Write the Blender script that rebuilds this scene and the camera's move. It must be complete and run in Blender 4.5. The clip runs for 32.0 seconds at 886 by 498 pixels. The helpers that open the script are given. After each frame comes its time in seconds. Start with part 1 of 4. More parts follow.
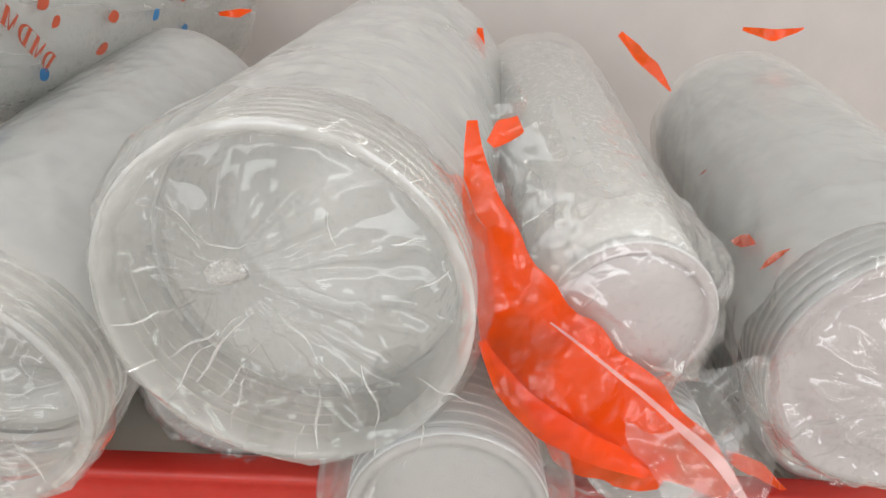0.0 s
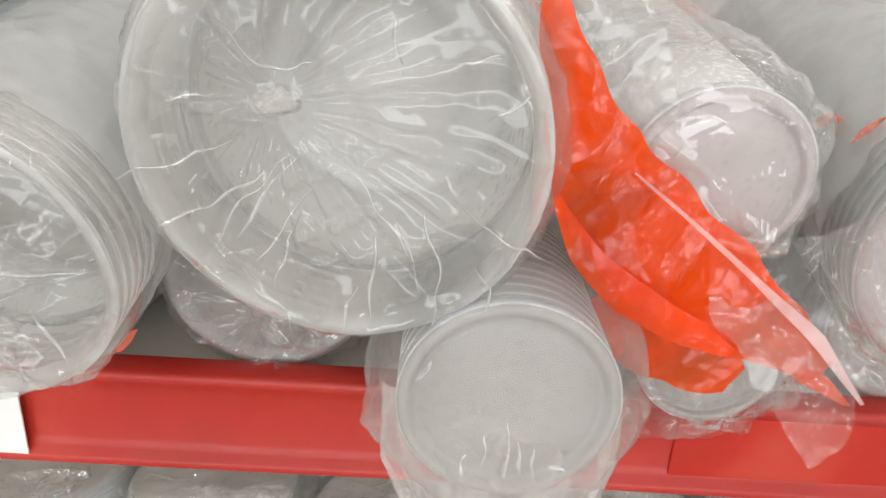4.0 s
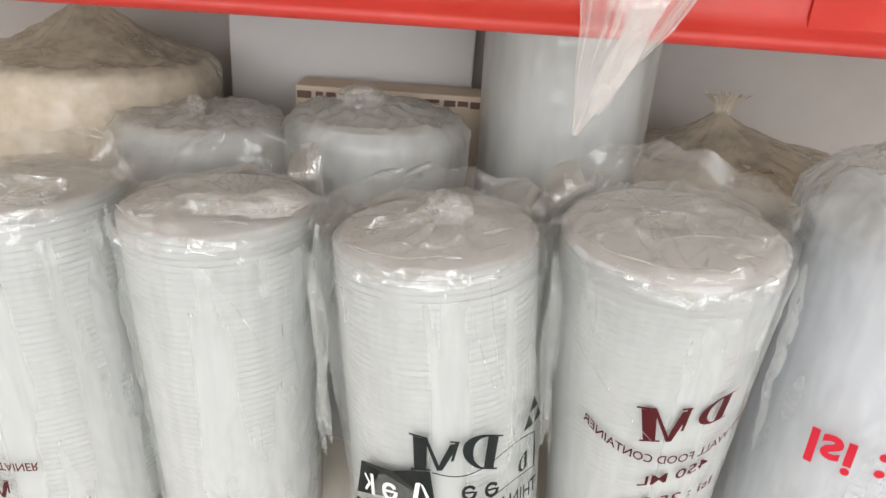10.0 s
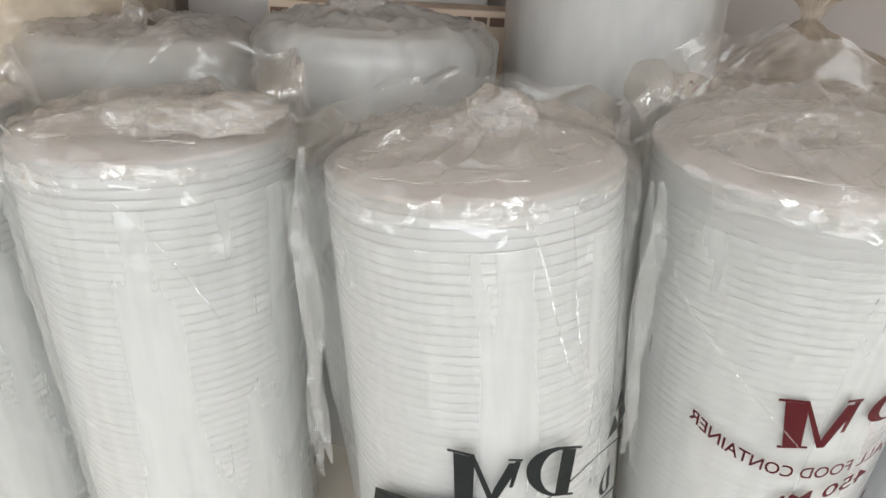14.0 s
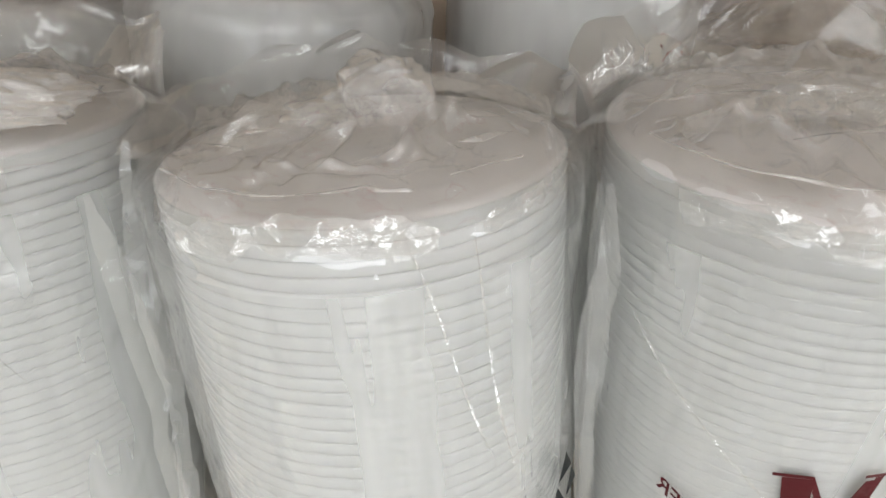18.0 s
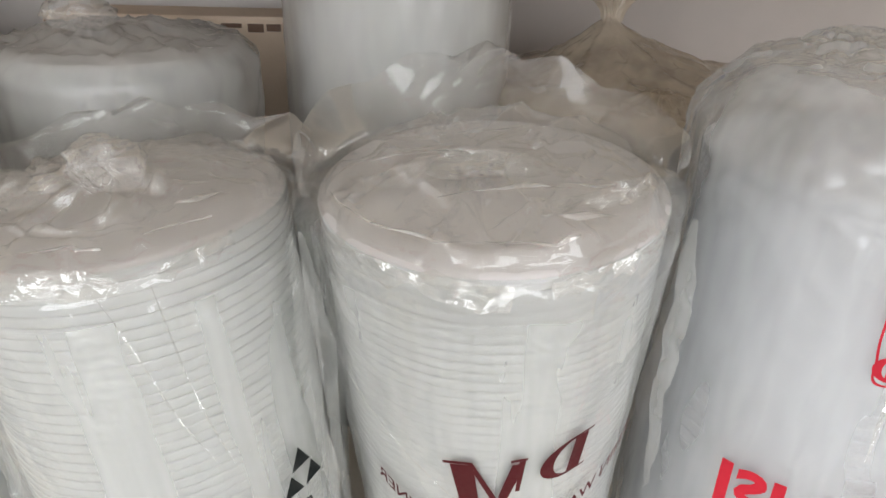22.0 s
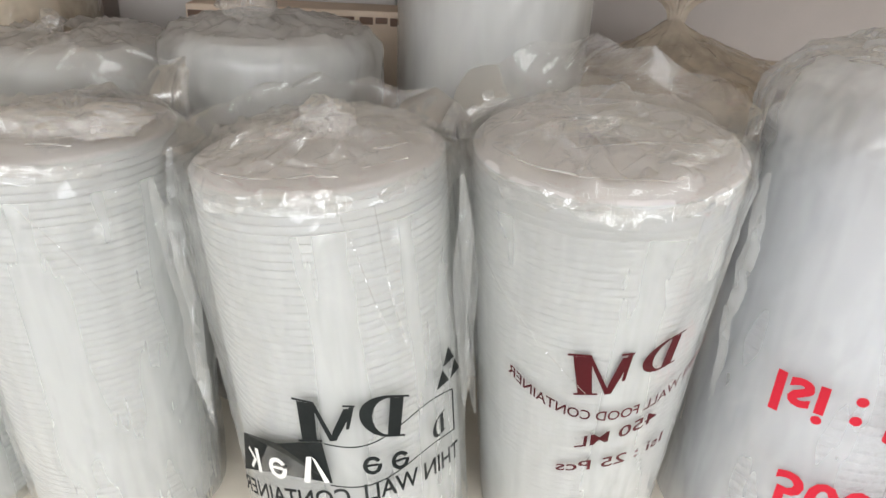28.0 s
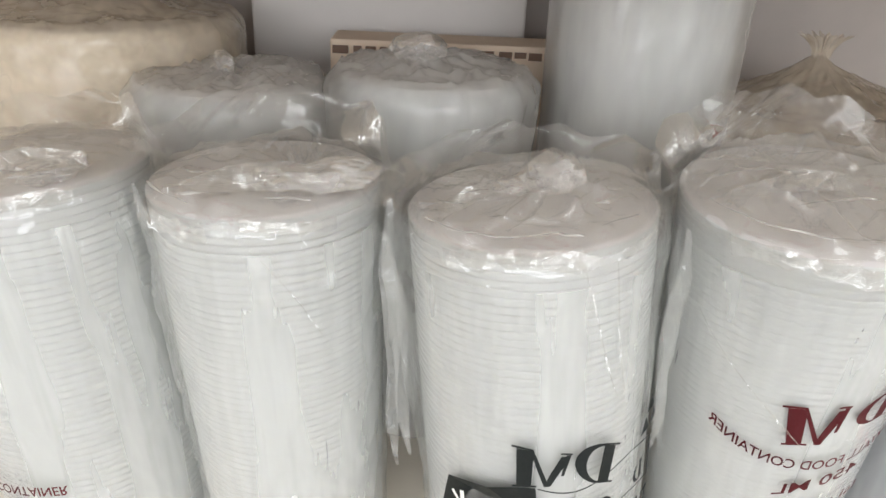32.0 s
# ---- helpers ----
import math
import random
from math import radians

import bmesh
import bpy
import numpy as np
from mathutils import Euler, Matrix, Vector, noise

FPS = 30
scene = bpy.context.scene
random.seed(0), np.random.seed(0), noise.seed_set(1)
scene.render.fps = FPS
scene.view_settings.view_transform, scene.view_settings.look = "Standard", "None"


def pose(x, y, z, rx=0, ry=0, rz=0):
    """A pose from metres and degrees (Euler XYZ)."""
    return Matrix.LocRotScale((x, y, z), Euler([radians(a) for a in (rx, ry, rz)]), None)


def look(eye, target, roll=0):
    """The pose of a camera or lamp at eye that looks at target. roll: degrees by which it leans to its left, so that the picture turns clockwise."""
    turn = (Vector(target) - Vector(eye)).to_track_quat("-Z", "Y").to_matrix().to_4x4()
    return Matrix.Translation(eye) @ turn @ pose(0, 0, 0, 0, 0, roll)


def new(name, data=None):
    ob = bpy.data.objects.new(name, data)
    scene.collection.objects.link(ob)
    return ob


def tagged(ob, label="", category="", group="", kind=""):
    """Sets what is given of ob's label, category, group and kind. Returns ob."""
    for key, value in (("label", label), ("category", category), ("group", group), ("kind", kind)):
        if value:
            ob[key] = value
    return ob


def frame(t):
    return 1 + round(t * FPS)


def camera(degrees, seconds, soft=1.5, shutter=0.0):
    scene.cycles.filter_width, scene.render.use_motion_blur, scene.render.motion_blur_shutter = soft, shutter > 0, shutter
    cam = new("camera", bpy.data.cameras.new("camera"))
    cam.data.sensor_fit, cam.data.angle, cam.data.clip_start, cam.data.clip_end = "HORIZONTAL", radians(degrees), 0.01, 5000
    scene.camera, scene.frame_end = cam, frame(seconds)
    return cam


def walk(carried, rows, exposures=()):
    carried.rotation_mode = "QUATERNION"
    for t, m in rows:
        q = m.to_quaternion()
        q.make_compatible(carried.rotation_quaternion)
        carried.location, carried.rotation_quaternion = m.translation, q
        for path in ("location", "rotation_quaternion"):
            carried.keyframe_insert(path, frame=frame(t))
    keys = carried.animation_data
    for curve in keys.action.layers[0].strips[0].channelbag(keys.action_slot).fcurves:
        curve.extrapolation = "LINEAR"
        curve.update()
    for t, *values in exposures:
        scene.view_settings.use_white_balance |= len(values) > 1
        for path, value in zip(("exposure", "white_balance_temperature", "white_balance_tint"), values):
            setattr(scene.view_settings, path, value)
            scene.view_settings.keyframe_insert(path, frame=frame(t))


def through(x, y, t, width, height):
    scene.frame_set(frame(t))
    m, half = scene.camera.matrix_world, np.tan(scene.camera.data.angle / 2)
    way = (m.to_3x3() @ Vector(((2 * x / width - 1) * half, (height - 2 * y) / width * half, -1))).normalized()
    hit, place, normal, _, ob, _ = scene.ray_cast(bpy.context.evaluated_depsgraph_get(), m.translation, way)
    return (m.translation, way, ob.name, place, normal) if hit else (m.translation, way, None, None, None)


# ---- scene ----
cam = camera(64.9, 32.0)
METRES, EYE, TILT, LEAN, TURN = 0.82, 1.40, -20.0, -3.0, 0.0
ROWS = [
    (0.0, 0.0, 0.0, 0.0, 0.0, 0.0, -0.0),
    (0.5, -0.0094, 0.0005, -0.0012, 0.1, -0.01, -0.07),
    (1.0, -0.0248, 0.0017, -0.0002, 0.47, -0.29, -0.19),
    (1.5, -0.0345, 0.003, -0.0, 0.6, -0.39, -0.09),
    (2.0, -0.0367, 0.0079, -0.0028, 0.91, -0.67, -0.23),
    (2.5, -0.0349, 0.0134, -0.0089, 0.78, -1.04, -0.51),
    (4.5, -0.0194, 0.0316, -0.0598, -0.08, -2.33, -0.77),
    (5.0, -0.0192, 0.0339, -0.078, -0.46, -3.25, -0.93),
    (5.5, -0.0184, 0.0347, -0.0975, -0.52, -4.51, -1.17),
    (6.0, -0.0186, 0.0377, -0.1197, -0.96, -4.97, -1.17),
    (6.5, -0.0176, 0.0392, -0.1378, -0.15, -4.01, -0.95),
    (7.0, -0.0196, 0.0481, -0.1628, 0.17, -3.97, -1.28),
    (7.5, -0.0223, 0.0565, -0.1848, -0.04, -3.79, -1.31),
    (8.0, -0.0292, 0.0668, -0.2077, 0.48, -3.38, -1.22),
    (8.5, -0.0361, 0.0775, -0.2263, 1.06, -3.0, -0.82),
    (9.0, -0.0429, 0.0868, -0.2411, 0.71, -2.72, -0.95),
    (9.5, -0.0482, 0.0949, -0.2524, 0.34, -2.79, -1.01),
    (10.0, -0.0537, 0.1049, -0.2611, -0.22, -2.98, -0.9),
    (10.5, -0.0586, 0.1118, -0.2681, -0.42, -2.78, -0.74),
    (11.0, -0.0631, 0.122, -0.2755, -0.24, -2.71, -0.36),
    (11.5, -0.0657, 0.1337, -0.2799, -0.11, -2.36, -0.06),
    (12.0, -0.0718, 0.1576, -0.287, -0.74, -2.46, -0.35),
    (12.5, -0.076, 0.1864, -0.2932, -1.04, -2.84, 0.1),
    (13.0, -0.0759, 0.2181, -0.2974, -0.34, -3.53, 0.3),
    (13.5, -0.0787, 0.2379, -0.2968, -1.23, -3.85, 0.5),
    (15.5, -0.0829, 0.2948, -0.2859, -1.81, -4.86, 0.62),
    (16.0, -0.0769, 0.3095, -0.2825, -1.35, -4.82, 1.03),
    (16.5, -0.0679, 0.3211, -0.283, -1.66, -5.16, 1.29),
    (17.0, -0.0559, 0.3304, -0.2838, -2.09, -5.57, 1.33),
    (17.5, -0.0474, 0.3349, -0.2842, -2.0, -5.93, 1.31),
    (18.0, -0.0376, 0.3364, -0.2846, -1.94, -6.04, 1.47),
    (18.5, -0.0241, 0.3355, -0.2828, -2.07, -5.85, 1.49),
    (19.0, -0.0065, 0.3277, -0.2749, -2.27, -5.38, 1.34),
    (19.5, 0.0115, 0.3199, -0.2735, -2.4, -5.57, 1.74),
    (20.0, 0.0278, 0.3105, -0.2696, -2.88, -5.33, 1.94),
    (20.5, 0.0379, 0.3025, -0.27, -2.75, -5.61, 2.22),
    (21.0, 0.046, 0.2939, -0.2677, -2.6, -5.58, 2.37),
    (21.5, 0.0552, 0.2856, -0.266, -2.82, -5.51, 2.47),
    (22.0, 0.0682, 0.2759, -0.2677, -2.96, -6.05, 2.43),
    (22.5, 0.0806, 0.2661, -0.2687, -3.17, -6.29, 2.67),
    (23.0, 0.0868, 0.2544, -0.2704, -3.86, -6.31, 2.71),
    (23.5, 0.0872, 0.2443, -0.2713, -3.45, -6.18, 2.78),
    (24.0, 0.0833, 0.2296, -0.2749, -3.11, -5.96, 3.03),
    (24.5, 0.0845, 0.2201, -0.2761, -3.17, -5.8, 2.68),
    (26.5, 0.0469, 0.2001, -0.2908, -3.07, -5.77, 1.92),
    (27.0, 0.033, 0.1958, -0.2919, -2.74, -6.44, 1.83),
    (27.5, 0.0159, 0.1927, -0.2912, -2.5, -6.51, 1.27),
    (28.0, -0.0023, 0.1889, -0.2893, -2.14, -5.94, 1.06),
    (28.5, -0.0163, 0.1889, -0.2875, -1.61, -6.03, 1.22),
    (29.0, -0.0328, 0.1878, -0.2831, -1.77, -5.75, 1.1),
    (29.5, -0.0477, 0.1865, -0.2779, -1.88, -5.5, 1.12),
    (30.0, -0.0679, 0.1859, -0.2745, -1.98, -5.55, 1.06),
    (30.5, -0.0844, 0.1861, -0.2715, -1.08, -5.56, 1.03),
    (31.0, -0.098, 0.1847, -0.2681, -0.59, -5.68, 1.07),
    (31.5, -0.1054, 0.1842, -0.265, -0.56, -5.56, 0.81),
    (32.0, -0.1108, 0.1853, -0.2607, -0.47, -5.64, 0.7),
]
EXPOSURES = [(0.0, -0.42), (4.0, -0.38), (6.0, -0.25), (9.0, -0.04), (13.0, -0.10), (15.5, -0.16), (19.0, -0.28), (24.5, -0.22), (27.0, -0.10), (32.0, -0.08)]
walk(cam, [(t, pose(0, 0, EYE, TILT, LEAN, TURN) @ pose(METRES * x, METRES * y, METRES * z, 90 + pitch, roll, yaw)) for t, x, y, z, yaw, pitch, roll in ROWS], exposures=EXPOSURES)

# ---- world and lamps ----
world = bpy.data.worlds.new("world")
scene.world = world
world.use_nodes = True
world.node_tree.nodes["Background"].inputs[0].default_value = (0.8, 0.85, 0.9, 1)
world.node_tree.nodes["Background"].inputs[1].default_value = 0.3
scene.view_settings.exposure = 0.0


def lamp(name, at, target, sx, sy, watts, colour):
    data = bpy.data.lights.new(name, "AREA")
    data.shape, data.size, data.size_y, data.energy, data.color = "RECTANGLE", sx, sy, watts, colour
    ob = new(name, data)
    ob.matrix_world = look(at, target)
    return ob


WARM, COOL = (1.0, 0.985, 0.96), (0.92, 0.96, 1.0)
for ly, watts in ((-0.5, 13), (-1.4, 11), (-2.6, 13), (-4.0, 22)):
    lamp("ceiling_light_strip", (0, ly, 2.88), (0, 0.4, 0.3), 6.4, 0.045, watts, WARM)
# unseen broad lamp for an assumed shop front, added to brighten the shelf's depth
lamp("front_fill_light", (0.0, -5.4, 1.75), (0.0, 0, 1.75), 7.6, 2.2, 235, COOL)


# ---- materials ----
def material(name):
    m = bpy.data.materials.new(name)
    m.use_nodes = True
    t = m.node_tree
    t.nodes.clear()
    return m, t, t.nodes.new("ShaderNodeOutputMaterial")


def node(t, kind, **inputs):
    n = t.nodes.new(kind)
    for key, value in inputs.items():
        s = n.inputs[key.replace("_", " ")]
        if hasattr(value, "is_output"):
            t.links.new(value, s)
        else:
            s.default_value = value
    return n


def coords(t, scale=1.0):
    c = t.nodes.new("ShaderNodeTexCoord")
    if scale == 1.0:
        return c.outputs["Object"]
    mp = node(t, "ShaderNodeMapping", Scale=(scale,) * 3 if not isinstance(scale, tuple) else scale)
    t.links.new(c.outputs["Object"], mp.inputs["Vector"])
    return mp.outputs[0]


def ramp(t, fac, *stops):
    r = t.nodes.new("ShaderNodeValToRGB")
    while len(r.color_ramp.elements) < len(stops):
        r.color_ramp.elements.new(0.5)
    for e, (p, c) in zip(r.color_ramp.elements, stops):
        e.position, e.color = p, (*c, 1) if len(c) == 3 else c
    t.links.new(fac, r.inputs[0])
    return r.outputs[0]


def bumps(t, height, strength, distance):
    return node(t, "ShaderNodeBump", Height=height, Strength=strength, Distance=distance).outputs[0]


def math_node(t, op, a, b):
    n = t.nodes.new("ShaderNodeMath")
    n.operation = op
    if op == "MULTIPLY_ADD":
        n.inputs[2].default_value = b * 0.5
    for s, v in zip(n.inputs, (a, b)):
        if hasattr(v, "is_output"):
            t.links.new(v, s)
        else:
            s.default_value = v
    return n.outputs[0]


def solid(name, colour, rough=0.5, vary=0.08, scale=60, bump=0.2, dist=0.0004, metal=0.0, spec=0.5, grime=(0.5, 0.42, 0.34), grime_amount=0.0, through=0.0, deep=0.0):
    """Opaque surface with fine grain and larger blotches; through lets some light shine from behind."""
    m, t, out = material(name)
    fine = node(t, "ShaderNodeTexNoise", Vector=coords(t), Scale=scale * 8.0, Detail=4.0)
    wide = node(t, "ShaderNodeTexNoise", Vector=coords(t), Scale=float(scale) * 0.4, Detail=5.0)
    lo, hi = [tuple(min(1, c * k) for c in colour) for k in (1 - vary, 1 + vary)]
    col = ramp(t, wide.outputs["Fac"], (0.3, lo), (0.7, hi))
    if grime_amount:
        mask = ramp(t, wide.outputs["Fac"], (0.52, (0, 0, 0)), (0.75, (grime_amount,) * 3))
        mix = t.nodes.new("ShaderNodeMixRGB")
        t.links.new(mask, mix.inputs[0]), t.links.new(col, mix.inputs[1])
        mix.inputs[2].default_value = (*grime, 1)
        col = mix.outputs[0]
    rg = ramp(t, fine.outputs["Fac"], (0.3, (rough * 0.8,) * 3), (0.7, (min(1, rough * 1.2),) * 3))
    p = node(t, "ShaderNodeBsdfPrincipled", Base_Color=col, Roughness=rg, Metallic=metal, Specular_IOR_Level=spec, Normal=bumps(t, fine.outputs["Fac"], bump, dist))
    if deep:
        p.inputs["Subsurface Weight"].default_value, p.inputs["Subsurface Scale"].default_value = deep, 0.022
        p.inputs["Subsurface Radius"].default_value = (1.0, 1.0, 0.9)
    sh = p.outputs[0]
    if through:
        tr = node(t, "ShaderNodeBsdfTranslucent", Color=col)
        sh = node(t, "ShaderNodeMixShader", Fac=through).outputs[0]
        t.links.new(p.outputs[0], sh.node.inputs[1]), t.links.new(tr.outputs[0], sh.node.inputs[2])
    t.links.new(sh, out.inputs[0])
    return m


def film(name, haze=0.12, tint=(0.97, 0.97, 0.96), milk=(0.9, 0.89, 0.88), crinkle=0.6, rough=0.1, scale=70.0, gloss=1.0, steep=0.014, patchy=False, even=0.6, folds=1.0, streak=1.0, pull=1.0, grain=30.0):
    """Thin clear plastic sheet: mostly see-through, a little milky, with glossy creases.
    streak draws the haze and pull the creases out along the pack."""
    m, t, out = material(name)
    v = coords(t, (1.0, 1.0, pull)) if pull != 1.0 else coords(t)
    warp = node(t, "ShaderNodeTexNoise", Vector=v, Scale=25.0, Detail=3.0)
    add = t.nodes.new("ShaderNodeVectorMath")
    add.operation = "MULTIPLY_ADD"
    t.links.new(warp.outputs["Color"], add.inputs[0])
    add.inputs[1].default_value = (0.03,) * 3
    t.links.new(v, add.inputs[2])
    cells = node(t, "ShaderNodeTexVoronoi", Vector=add.outputs[0], Scale=scale)
    cells.feature = "F1"
    facet = t.nodes.new("ShaderNodeVectorMath")
    facet.operation = "SUBTRACT"
    t.links.new(add.outputs[0], facet.inputs[0]), t.links.new(cells.outputs["Position"], facet.inputs[1])
    tip = t.nodes.new("ShaderNodeVectorMath")
    tip.operation = "SUBTRACT"
    t.links.new(cells.outputs["Color"], tip.inputs[0])
    tip.inputs[1].default_value = (0.5,) * 3
    slope = t.nodes.new("ShaderNodeVectorMath")
    slope.operation = "DOT_PRODUCT"
    t.links.new(facet.outputs[0], slope.inputs[0]), t.links.new(tip.outputs[0], slope.inputs[1])
    fine = node(t, "ShaderNodeTexNoise", Vector=add.outputs[0], Scale=scale * 2.2, Detail=2.0, Roughness=0.6)
    h = math_node(t, "ADD", math_node(t, "MULTIPLY", slope.outputs["Value"], scale * 1.3), math_node(t, "MULTIPLY", fine.outputs["Fac"], 0.22))
    strength = crinkle
    if patchy:
        where = node(t, "ShaderNodeTexNoise", Vector=v, Scale=22.0, Detail=2.0)
        strength = math_node(t, "MULTIPLY", ramp(t, where.outputs["Fac"], (0.46, (0.28,) * 3), (0.62, (1.0,) * 3)), crinkle)
    nrm = bumps(t, h, strength, steep)
    clear = node(t, "ShaderNodeBsdfTransparent", Color=(*tint, 1))
    cloudy = node(t, "ShaderNodeBsdfDiffuse", Color=(*milk, 1))
    back = node(t, "ShaderNodeBsdfTranslucent", Color=(*milk, 1))
    soft = node(t, "ShaderNodeMixShader", Fac=0.5)
    t.links.new(cloudy.outputs[0], soft.inputs[1]), t.links.new(back.outputs[0], soft.inputs[2])
    patch = node(t, "ShaderNodeTexNoise", Vector=coords(t, (1.0, 1.0, streak)), Scale=grain, Detail=3.0)
    amount = ramp(t, patch.outputs["Fac"], (0.35, (haze * even,) * 3), (0.65, (haze * (2 - even),) * 3))
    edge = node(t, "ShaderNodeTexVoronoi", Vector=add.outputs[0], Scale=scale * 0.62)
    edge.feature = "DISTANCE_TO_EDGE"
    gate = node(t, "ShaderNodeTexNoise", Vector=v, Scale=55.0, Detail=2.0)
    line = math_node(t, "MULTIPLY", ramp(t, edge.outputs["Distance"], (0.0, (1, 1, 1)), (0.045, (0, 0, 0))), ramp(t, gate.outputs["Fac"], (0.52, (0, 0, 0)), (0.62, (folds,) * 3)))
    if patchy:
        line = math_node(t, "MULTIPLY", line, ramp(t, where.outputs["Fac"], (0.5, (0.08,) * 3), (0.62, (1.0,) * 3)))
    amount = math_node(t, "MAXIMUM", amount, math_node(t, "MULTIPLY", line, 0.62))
    body = node(t, "ShaderNodeMixShader", Fac=amount)
    t.links.new(clear.outputs[0], body.inputs[1]), t.links.new(soft.outputs[0], body.inputs[2])
    shine = node(t, "ShaderNodeBsdfGlossy", Color=(1, 1, 1, 1), Roughness=rough, Normal=nrm)
    gentle = bumps(t, h, 0.25 * crinkle, steep)
    fres = node(t, "ShaderNodeFresnel", IOR=1.5, Normal=gentle)
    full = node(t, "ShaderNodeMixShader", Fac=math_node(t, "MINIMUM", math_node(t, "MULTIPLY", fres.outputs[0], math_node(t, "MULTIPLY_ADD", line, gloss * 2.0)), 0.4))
    t.links.new(body.outputs[0], full.inputs[1]), t.links.new(shine.outputs[0], full.inputs[2])
    t.links.new(full.outputs[0], out.inputs[0])
    return m


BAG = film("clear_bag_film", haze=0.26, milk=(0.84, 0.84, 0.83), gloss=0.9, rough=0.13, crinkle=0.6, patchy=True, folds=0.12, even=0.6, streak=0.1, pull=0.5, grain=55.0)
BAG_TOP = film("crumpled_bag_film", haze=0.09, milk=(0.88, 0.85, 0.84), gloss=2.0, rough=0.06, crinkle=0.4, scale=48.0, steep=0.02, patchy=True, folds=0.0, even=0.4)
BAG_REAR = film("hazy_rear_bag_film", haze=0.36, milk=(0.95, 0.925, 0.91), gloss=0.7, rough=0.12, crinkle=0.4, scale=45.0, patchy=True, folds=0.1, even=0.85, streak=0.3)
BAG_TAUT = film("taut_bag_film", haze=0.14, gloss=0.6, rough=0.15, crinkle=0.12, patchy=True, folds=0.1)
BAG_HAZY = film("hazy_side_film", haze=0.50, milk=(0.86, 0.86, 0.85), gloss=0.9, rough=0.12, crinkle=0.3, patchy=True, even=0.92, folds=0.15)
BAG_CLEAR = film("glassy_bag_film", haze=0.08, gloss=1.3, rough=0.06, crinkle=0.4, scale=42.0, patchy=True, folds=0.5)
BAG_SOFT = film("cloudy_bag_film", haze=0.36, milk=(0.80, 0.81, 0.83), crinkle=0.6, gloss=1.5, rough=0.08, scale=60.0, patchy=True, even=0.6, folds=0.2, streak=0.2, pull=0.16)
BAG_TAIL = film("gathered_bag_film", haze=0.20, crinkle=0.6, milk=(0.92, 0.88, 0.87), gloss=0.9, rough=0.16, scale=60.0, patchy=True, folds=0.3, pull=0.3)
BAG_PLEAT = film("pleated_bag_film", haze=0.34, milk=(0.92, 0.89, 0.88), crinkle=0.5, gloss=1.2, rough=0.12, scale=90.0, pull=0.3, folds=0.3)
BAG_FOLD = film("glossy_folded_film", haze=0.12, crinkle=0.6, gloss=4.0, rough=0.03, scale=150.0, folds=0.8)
# milky white here stands for the highlight along pinched film
BAG_GLINT = film("whitened_glint_film", haze=0.5, milk=(0.97, 0.96, 0.95), crinkle=0.3, gloss=2.5, rough=0.06, scale=150.0, folds=0.0)
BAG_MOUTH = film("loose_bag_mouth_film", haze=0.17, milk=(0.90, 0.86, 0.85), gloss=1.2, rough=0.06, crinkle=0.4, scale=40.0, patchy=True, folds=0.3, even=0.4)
BAG_BEIGE = film("yellowed_bag_film", haze=0.55, tint=(0.97, 0.94, 0.89), milk=(0.80, 0.71, 0.60), crinkle=0.5)
PINK_HEM = film("pale_pink_film_hem", haze=0.7, milk=(0.92, 0.66, 0.64), crinkle=0.4)
CLEAR_CUP = film("clear_cup_plastic", haze=0.10, crinkle=0.02, rough=0.06, gloss=1.6, folds=0.0)
CLEAR_RIM = film("clear_cup_lip_plastic", haze=0.38, crinkle=0.02, rough=0.08, gloss=2.0, folds=0.0)
MILKY = solid("milky_container_plastic", (0.845, 0.86, 0.835), spec=0.5, rough=0.22, vary=0.02, bump=0.04, deep=0.8)
LID = solid("cloudy_lid_plastic", (0.78, 0.75, 0.74), rough=0.4, vary=0.04, bump=0.1, deep=0.5)
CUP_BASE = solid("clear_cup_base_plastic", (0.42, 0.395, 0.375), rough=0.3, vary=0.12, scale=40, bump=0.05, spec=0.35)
CUP_INNER = solid("nested_clear_cup_plastic", (0.66, 0.65, 0.625), rough=0.3, vary=0.08, scale=40, bump=0.06, deep=0.5)
PINK_BASE = solid("pinkish_cup_base_plastic", (0.52, 0.465, 0.46), rough=0.3, vary=0.05, bump=0.05)
FROST = solid("frosted_cup_plastic", (0.88, 0.88, 0.865), rough=0.25, vary=0.03, bump=0.06, deep=0.5)
BLUISH = solid("white_film_wrapped_plastic", (0.80, 0.815, 0.85), rough=0.28, vary=0.03, bump=0.06, deep=0.5)
CREAM = solid("cream_packed_plastic", (0.89, 0.84, 0.76), rough=0.45, vary=0.07)
RAIL = solid("red_rail_plastic", (0.44, 0.022, 0.013), rough=0.4, spec=0.45, vary=0.16, scale=22, bump=0.05, grime_amount=0.22, grime=(0.60, 0.17, 0.10))
RAIL_PALE = solid("faded_red_label_cover", (0.455, 0.028, 0.017), rough=0.45, spec=0.2, vary=0.14, scale=24, bump=0.05, grime_amount=0.35, grime=(0.62, 0.20, 0.13))
DECK = solid("beige_painted_steel", (0.86, 0.79, 0.69), rough=0.4, vary=0.06, grime_amount=0.15)
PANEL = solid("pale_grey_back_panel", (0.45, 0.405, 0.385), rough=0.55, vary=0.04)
CARTON = solid("pale_carton_board", (0.72, 0.58, 0.46), rough=0.8, vary=0.07, bump=0.4)
WHITEBOARD = solid("white_coated_board", (0.68, 0.64, 0.625), rough=0.5, vary=0.03)
PAPER = solid("white_price_card", (0.82, 0.81, 0.78), rough=0.6, vary=0.03)
